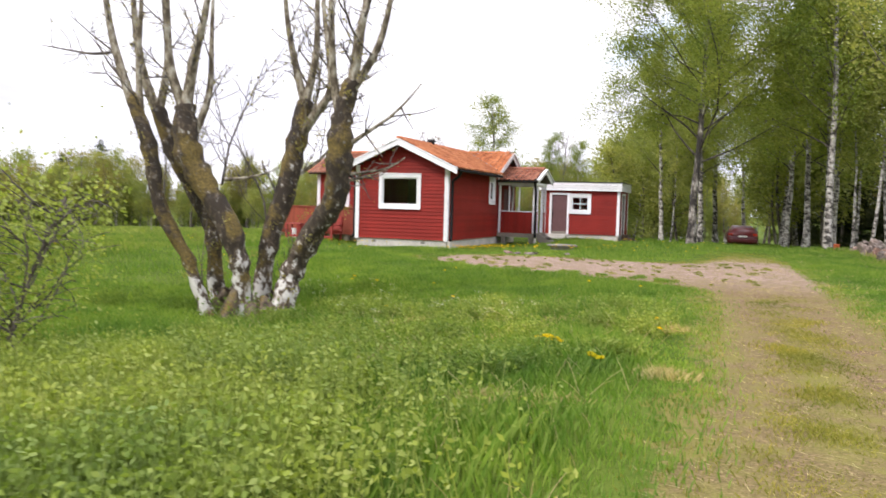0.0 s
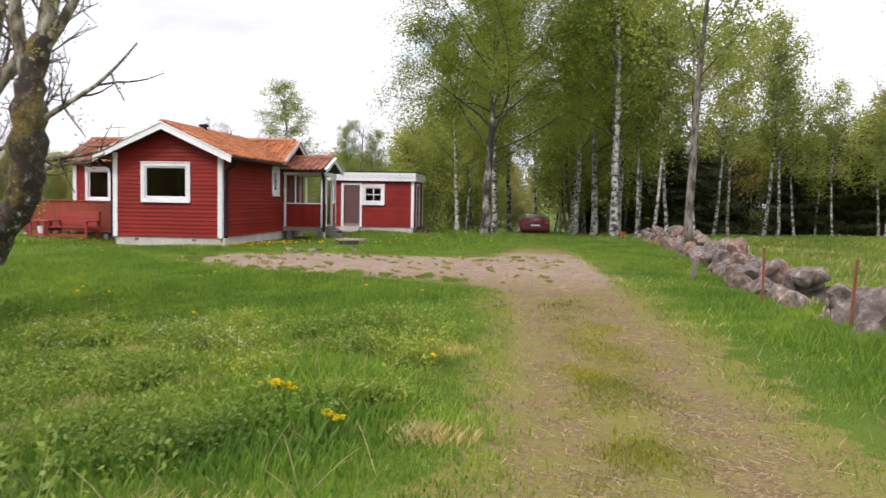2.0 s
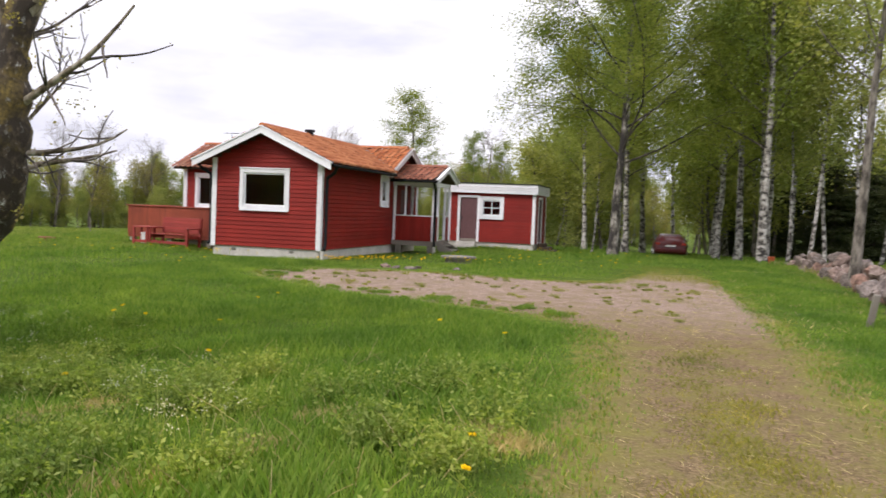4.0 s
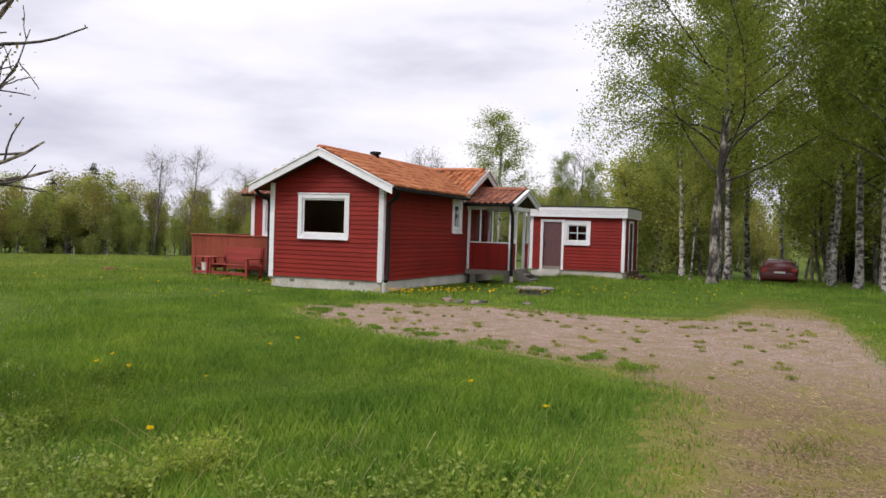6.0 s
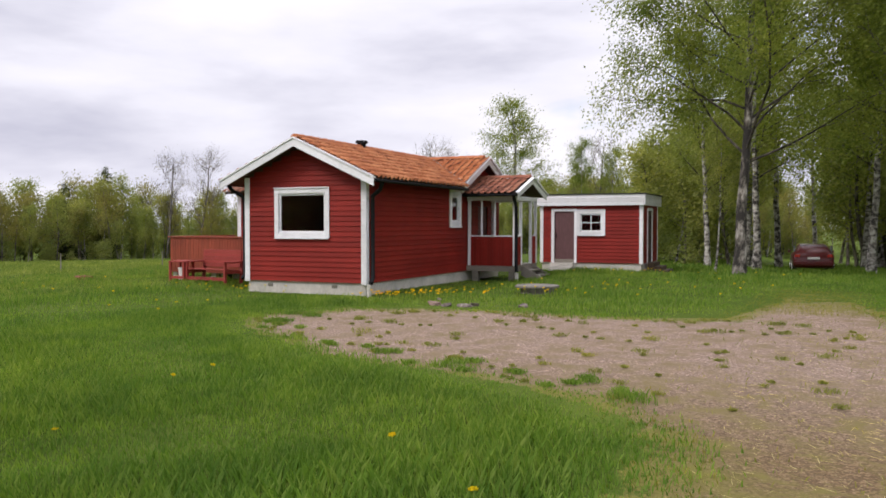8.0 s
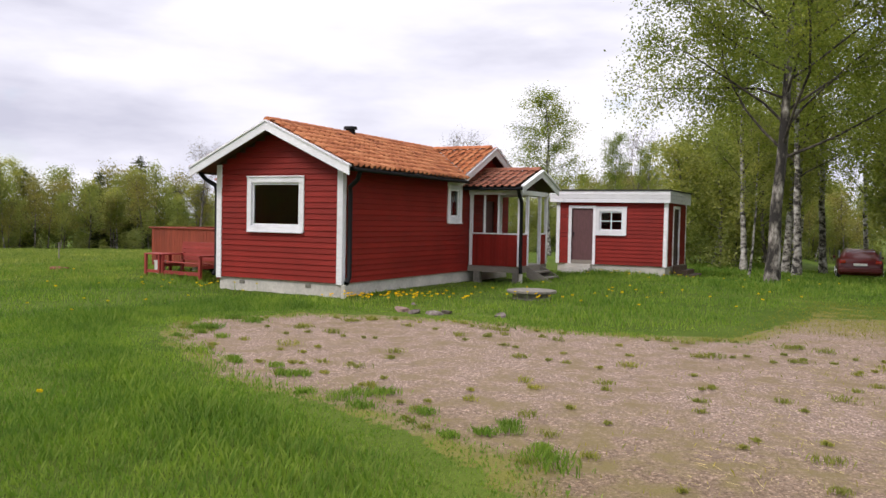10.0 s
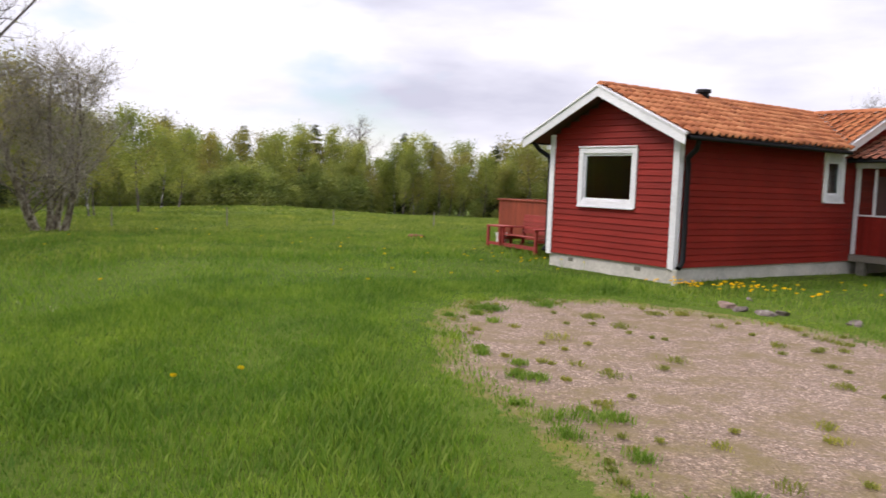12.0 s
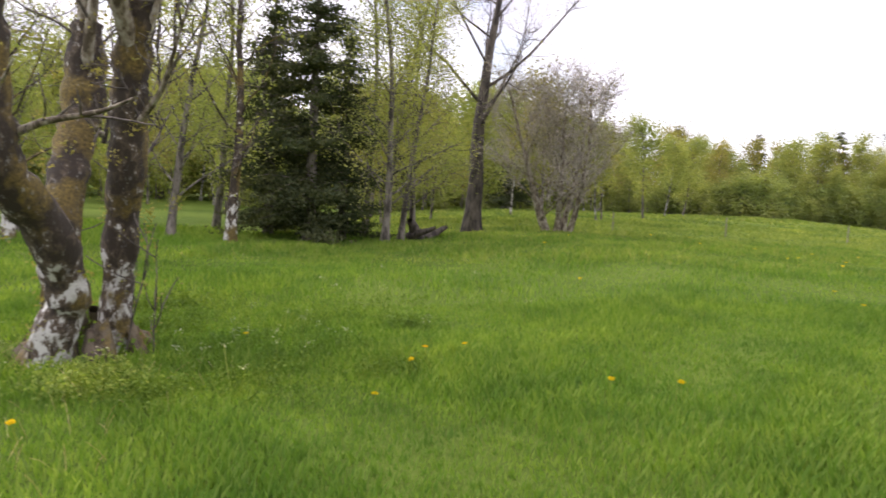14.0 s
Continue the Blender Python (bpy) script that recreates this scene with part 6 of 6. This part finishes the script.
def strip_grass():
    """Short grass between the wheel tracks, at the edges of the drive and in tufts on the gravel."""
    rng = np.random.default_rng(21)
    x, y = rng.normal(10.85, 0.27, 60000), -11.5 - 18.5 * rng.uniform(0, 1, 60000) ** 0.55
    thick = np.sin(x * 3.1 + 1.7 * np.sin(y * 1.4)) * np.sin(y * 2.3 + 0.6) + rng.normal(0, 0.45, len(x)) > -0.05
    x, y = x[thick], y[thick]
    v1, f1 = blades(rng, x, y, 0.038 * np.clip(0.75 + 0.8 * np.sin(x * 5 + 1.5 * np.sin(y * 2.1)) * np.sin(y * 1.3), 0.45, 1.4), 0.008, 0.8)
    x2, y2 = rng.uniform(8.5, 12.5, 60000), rng.uniform(-30, 9, 60000)
    d = edge_distance(x2, y2, PATCH)
    keep = (np.abs(d + 0.1) < 0.35) & (rng.uniform(0, 1, len(d)) < 0.45) | (d > 0) & (rng.uniform(0, 1, len(d)) < 0.04 + 0.5 * (y2 > -1))
    v2, f2 = blades(rng, x2[keep], y2[keep], np.full(keep.sum(), 0.045), 0.008, 0.6)
    raw_ob = raw("drive_grass", np.concatenate([v1, v2]), np.concatenate([f1, f2 + len(v1)]), GRASS_STRIP)
    tagged(raw_ob, "short yellow-green grass on the drive", "grass", kind="stuff")
    cx, cy = [], []
    while len(cx) < 150:
        a, b = rng.uniform(1, 11), rng.uniform(-10, -2.6)
        if edge_distance(np.array(a), np.array(b), PATCH) > 0.1 and rng.uniform() < 0.25 + 0.75 * np.exp(-float(edge_distance(np.array(a), np.array(b), PATCH)) / 0.9):
            cx.append(a), cy.append(b)
    k = rng.integers(0, len(cx), 11000)
    size = (0.022 + 0.09 * rng.uniform(0, 1, len(cx)) ** 3)[k]
    x3, y3 = np.array(cx)[k] + rng.normal(0, 1, len(k)) * size * 0.9, np.array(cy)[k] + rng.normal(0, 1, len(k)) * size * 0.7
    v3, f3 = blades(rng, x3, y3, 0.025 + size * 0.45, 0.008, 0.6)
    tagged(raw("gravel_tufts", v3, f3, TUFT), "small grass tufts growing in the gravel", "grass", kind="stuff")
    # larger clumps where the lawn creeps into the gravel
    bx, by = [], []
    while len(bx) < 30:
        a, b = rng.uniform(0.5, 9.5), rng.uniform(-10.5, -4.5)
        if 0.05 < float(edge_distance(np.array(a), np.array(b), PATCH)) < 0.8 and b < -4.0 - 0.45 * a:
            bx.append(a), by.append(b)
    k = rng.integers(0, len(bx), 4200)
    wide = (0.05 + 0.1 * rng.uniform(0, 1, len(bx)) ** 2)[k]
    xb, yb = np.array(bx)[k] + rng.normal(0, 1, len(k)) * wide, np.array(by)[k] + rng.normal(0, 1, len(k)) * wide * 0.7
    vb, fb = blades(rng, xb, yb, 0.04 + wide * 0.35, 0.009, 0.5)
    tagged(raw("edge_clumps", vb, fb, GRASS), "clumps of green grass at the edge of the gravel", "grass", kind="stuff")
    # tufts of dead grass
    cx, cy = rng.uniform(5.0, 9.5, 24), rng.uniform(-25, -16.5, 24)
    k = rng.integers(0, 24, 8000)
    x4, y4 = cx[k] + rng.normal(0, 0.13, len(k)), cy[k] + rng.normal(0, 0.12, len(k))
    v4, f4 = blades(rng, x4, y4, np.full(len(k), 0.1), 0.0035, 0.6)
    # single dead stalks among the weeds
    stalks = []
    for _ in range(700):
        p = np.array((rng.uniform(2.5, 9.3), rng.uniform(-25, -14.5), 0.0))
        if edge_distance(p[0], p[1], PATCH) > -0.3:
            continue
        p[2] = gz(p[0], p[1])
        tilt = np.array((rng.normal(0, 0.6), rng.normal(0, 0.6), 1.0)) * rng.uniform(0.12, 0.3)
        stalks.append([(p, 0.003), (p + tilt * 0.6, 0.0025), (p + tilt + np.array((0, 0, -0.03)), 0.002)])
    v6, f6 = tubes(stalks, 4)
    tagged(raw("dead_stalks", v6, f6, GRASS_DRY), "thin dead stalks among the weeds", "plants", kind="stuff")
    # straw and twigs strewn on the drive
    n = 3600
    xs, ys = rng.uniform(9.5, 12.3, n), rng.uniform(-30, -3, n)
    az, ln = rng.uniform(0, np.pi, n), rng.uniform(0.02, 0.07, n)
    c, s = np.cos(az) * ln, np.sin(az) * ln
    zz = ground_z(xs, ys) - 0.012
    w = 0.0035
    litter = np.stack([np.stack([xs - c, ys - s, zz], 1), np.stack([xs - c + s / ln * w, ys - s - c / ln * w, zz + 0.002], 1), np.stack([xs + c + s / ln * w, ys + s - c / ln * w, zz + 0.006], 1), np.stack([xs + c, ys + s, zz + 0.006], 1)], 1).reshape(-1, 3)
    tagged(raw("straw_litter", litter, np.arange(4 * n).reshape(-1, 4), GRASS_DRY), "bits of straw strewn on the drive", "straw", kind="stuff")
    tagged(raw("dry_tufts", v4, f4, GRASS_DRY), "matted tufts of pale dead grass", "grass", kind="stuff")
    x5, y5 = rng.uniform(11.9, 14.5, 1500), rng.uniform(-24, 6, 1500)
    v5, f5 = blades(rng, x5, y5, np.full(1500, 0.1), 0.004, 0.7)
    tagged(raw("dry_verge_grass", v5, f5, GRASS_DRY), "dry grass stalks along the stone wall", "grass", kind="stuff")


TUFT = leafy("gravel_tuft_blades", (0.17, 0.21, 0.045), (0.25, 0.28, 0.07), (0.36, 0.34, 0.12), 0.6, 0.4)
GRASS_STRIP = leafy("drive_grass_blades", (0.16, 0.185, 0.03), (0.235, 0.24, 0.045), (0.34, 0.3, 0.09), 0.6, 0.35)
strip_grass()


def weeds(name, label, seed, spots, n, tall, leaf, mat=WEED):
    """Leafy stalks: leaves in whorls up each stem."""
    rng = np.random.default_rng(seed)
    cents, stems = [], []
    for _ in range(n):
        sx, sy, rx, ry = spots[rng.integers(len(spots))]
        x, y = sx + rng.normal(0, rx), sy + rng.normal(0, ry)
        if edge_distance(np.array(x), np.array(y), PATCH) > -0.35:
            continue
        h = tall * rng.uniform(0.5, 1.15)
        tip = np.array((x + rng.normal(0, 0.1), y + rng.normal(0, 0.1), gz(x, y) + h))
        base = np.array((x, y, gz(x, y)))
        stems.append([(base, 0.005), ((base + tip) / 2, 0.004), (tip, 0.003)])
        t = rng.uniform(0.25, 1.0, (12, 1))
        cents.append(base + (tip - base) * t + rng.normal(0, leaf * 0.9, (12, 3)) * np.array((1, 1, 0.4)))
    v1, f1 = leaf_quads(rng, np.concatenate(cents), leaf, 0.15, 0.27)
    ob = raw(name, v1, f1, mat)
    tagged(ob, label, "plants", kind="stuff")
    v2, f2 = tubes(stems, 3)
    raw("stems", v2, f2, mat, ob)


weeds("undergrowth", "dense light green raspberry and nettle undergrowth", 31, [(6.6, -24.6, 0.9, 0.8), (5.0, -23.6, 1.0, 0.9), (6.9, -25.4, 0.7, 0.6), (3.6, -23.0, 0.9, 0.8), (5.8, -22.6, 0.8, 0.6)], 8000, 0.5, 0.05)
rng_clump = np.random.default_rng(63)
CLUMPS = [(rng_clump.uniform(3.0, 9.2), rng_clump.uniform(-21.5, -15.5), s, s) for s in rng_clump.uniform(0.1, 0.3, 46)]
FAR_CLUMPS = [(rng_clump.uniform(-1, 4), rng_clump.uniform(-17, -12.5), s, s) for s in rng_clump.uniform(0.15, 0.5, 22)]
weeds("meadow_weeds", "patch of leafy green weeds in the lawn", 32, CLUMPS, 3400, 0.26, 0.042, WEED_MID)
weeds("meadow_weeds", "low dark green weeds round the old tree", 33, FAR_CLUMPS, 1500, 0.2, 0.035, WEED_LOW)
bush = tree("leafy_bush", "light green leafy bush beside the undergrowth", "bush", 51, TWIG, WEED, 9000, 0.05, 0.2, height=2.3, r0=0.03, limb_from=0.08, limbs=22, limb_len=1.2, rise=0.8, twigs=6, twig_len=0.5, stems=((0, 0, 0, 0), (0.3, 0.2, 0.2, 0.1), (-0.3, 0.1, -0.2, 0.1)))
stand(bush, 2.75, -22.4)


def umbels():
    """White flower heads on thin stalks."""
    rng = np.random.default_rng(61)
    cents, stems = [], []
    for sx, sy, r, k in ((7.5, -18.4, 0.25, 12), (6.3, -17.2, 0.3, 9), (4.9, -16.6, 0.5, 8), (3.2, -14.4, 0.5, 12), (1.4, -14.2, 0.5, 12), (4.6, -18.6, 0.6, 6), (-0.5, -13.0, 0.9, 8)):
        for _ in range(k):
            x, y = sx + rng.normal(0, r), sy + rng.normal(0, r)
            base = np.array((x, y, gz(x, y)))
            tip = base + np.array((rng.normal(0, 0.05), rng.normal(0, 0.05), rng.uniform(0.26, 0.45)))
            stems.append([(base, 0.004), (tip, 0.003)])
            cents.append(tip + rng.normal(0, 0.03, (16, 3)) * np.array((1, 1, 0.6)))
    v, f = leaf_quads(rng, np.concatenate(cents), 0.014, 0)
    ob = tagged(raw("white_wildflowers", v, f, PETAL_W), "white wildflower heads on thin stalks", "flowers", kind="stuff")
    v, f = tubes(stems, 3)
    raw("stalks", v, f, WEED, ob)


umbels()


def dandelions():
    rng = np.random.default_rng(62)
    d = thing("dandelion", "yellow dandelion in the grass", "flower", "dandelions")
    v, f = tubes([[((0, 0, 0), 0.004), ((0.01, 0, 0.1), 0.0035), ((0.01, 0.01, 0.19), 0.0035)]], 5)
    raw("stem", v, f, WEED, d)
    az = rng.uniform(0, 2 * np.pi, 60)
    el = rng.uniform(0.05, 0.9, 60)
    c = np.array((0.01, 0.01, 0.195)) + np.stack([np.cos(az) * np.cos(el), np.sin(az) * np.cos(el), np.sin(el) * 0.6], 1) * 0.019
    v, f = leaf_quads(rng, c, 0.022, -0.3)
    raw("flower", v, f, PETAL_Y, d)
    spots = [(8.28, -20.1, 0.08, 6), (8.74, -20.75, 0.1, 3), (8.9, -18.6, 0.3, 2), (6, -13, 2.5, 5), (3, -9, 2.5, 7), (0, -5, 2.5, 9), (-2.5, -1.6, 1.6, 16), (1.2, -0.7, 0.5, 34), (2.4, -0.6, 0.6, 34), (4.4, 0.6, 0.9, 16), (6.5, 3.5, 1.8, 24), (6.5, 9, 1.5, 12), (-6, -3, 2.0, 10), (-9, -6, 3, 7), (3.4, 10.8, 1.2, 10), (5.2, -14.8, 1.6, 3)]
    first = True
    for sx, sy, r, k in spots:
        for _ in range(k):
            x, y = sx + rng.normal(0, r), sy + rng.normal(0, r * 0.6)
            if not bool(free_ground(np.array([x]), np.array([y]))[0]) or float(edge_distance(np.array(x), np.array(y), PATCH)) > -0.05:
                continue
            m = Matrix.LocRotScale((x, y, gz(x, y)), Euler((rng.normal(0, 0.15), rng.normal(0, 0.15), rng.uniform(0, 6))), (1.8, 1.8, rng.uniform(0.9, 1.3)) if sy < -19 else (1.2, 1.2, rng.uniform(0.8, 1.2)))
            if first:
                d.matrix_basis, first = m, False
            else:
                keep = d.scale.copy()
                d.scale = (1, 1, 1)
                copy_thing(d, m)
                d.scale = keep


dandelions()
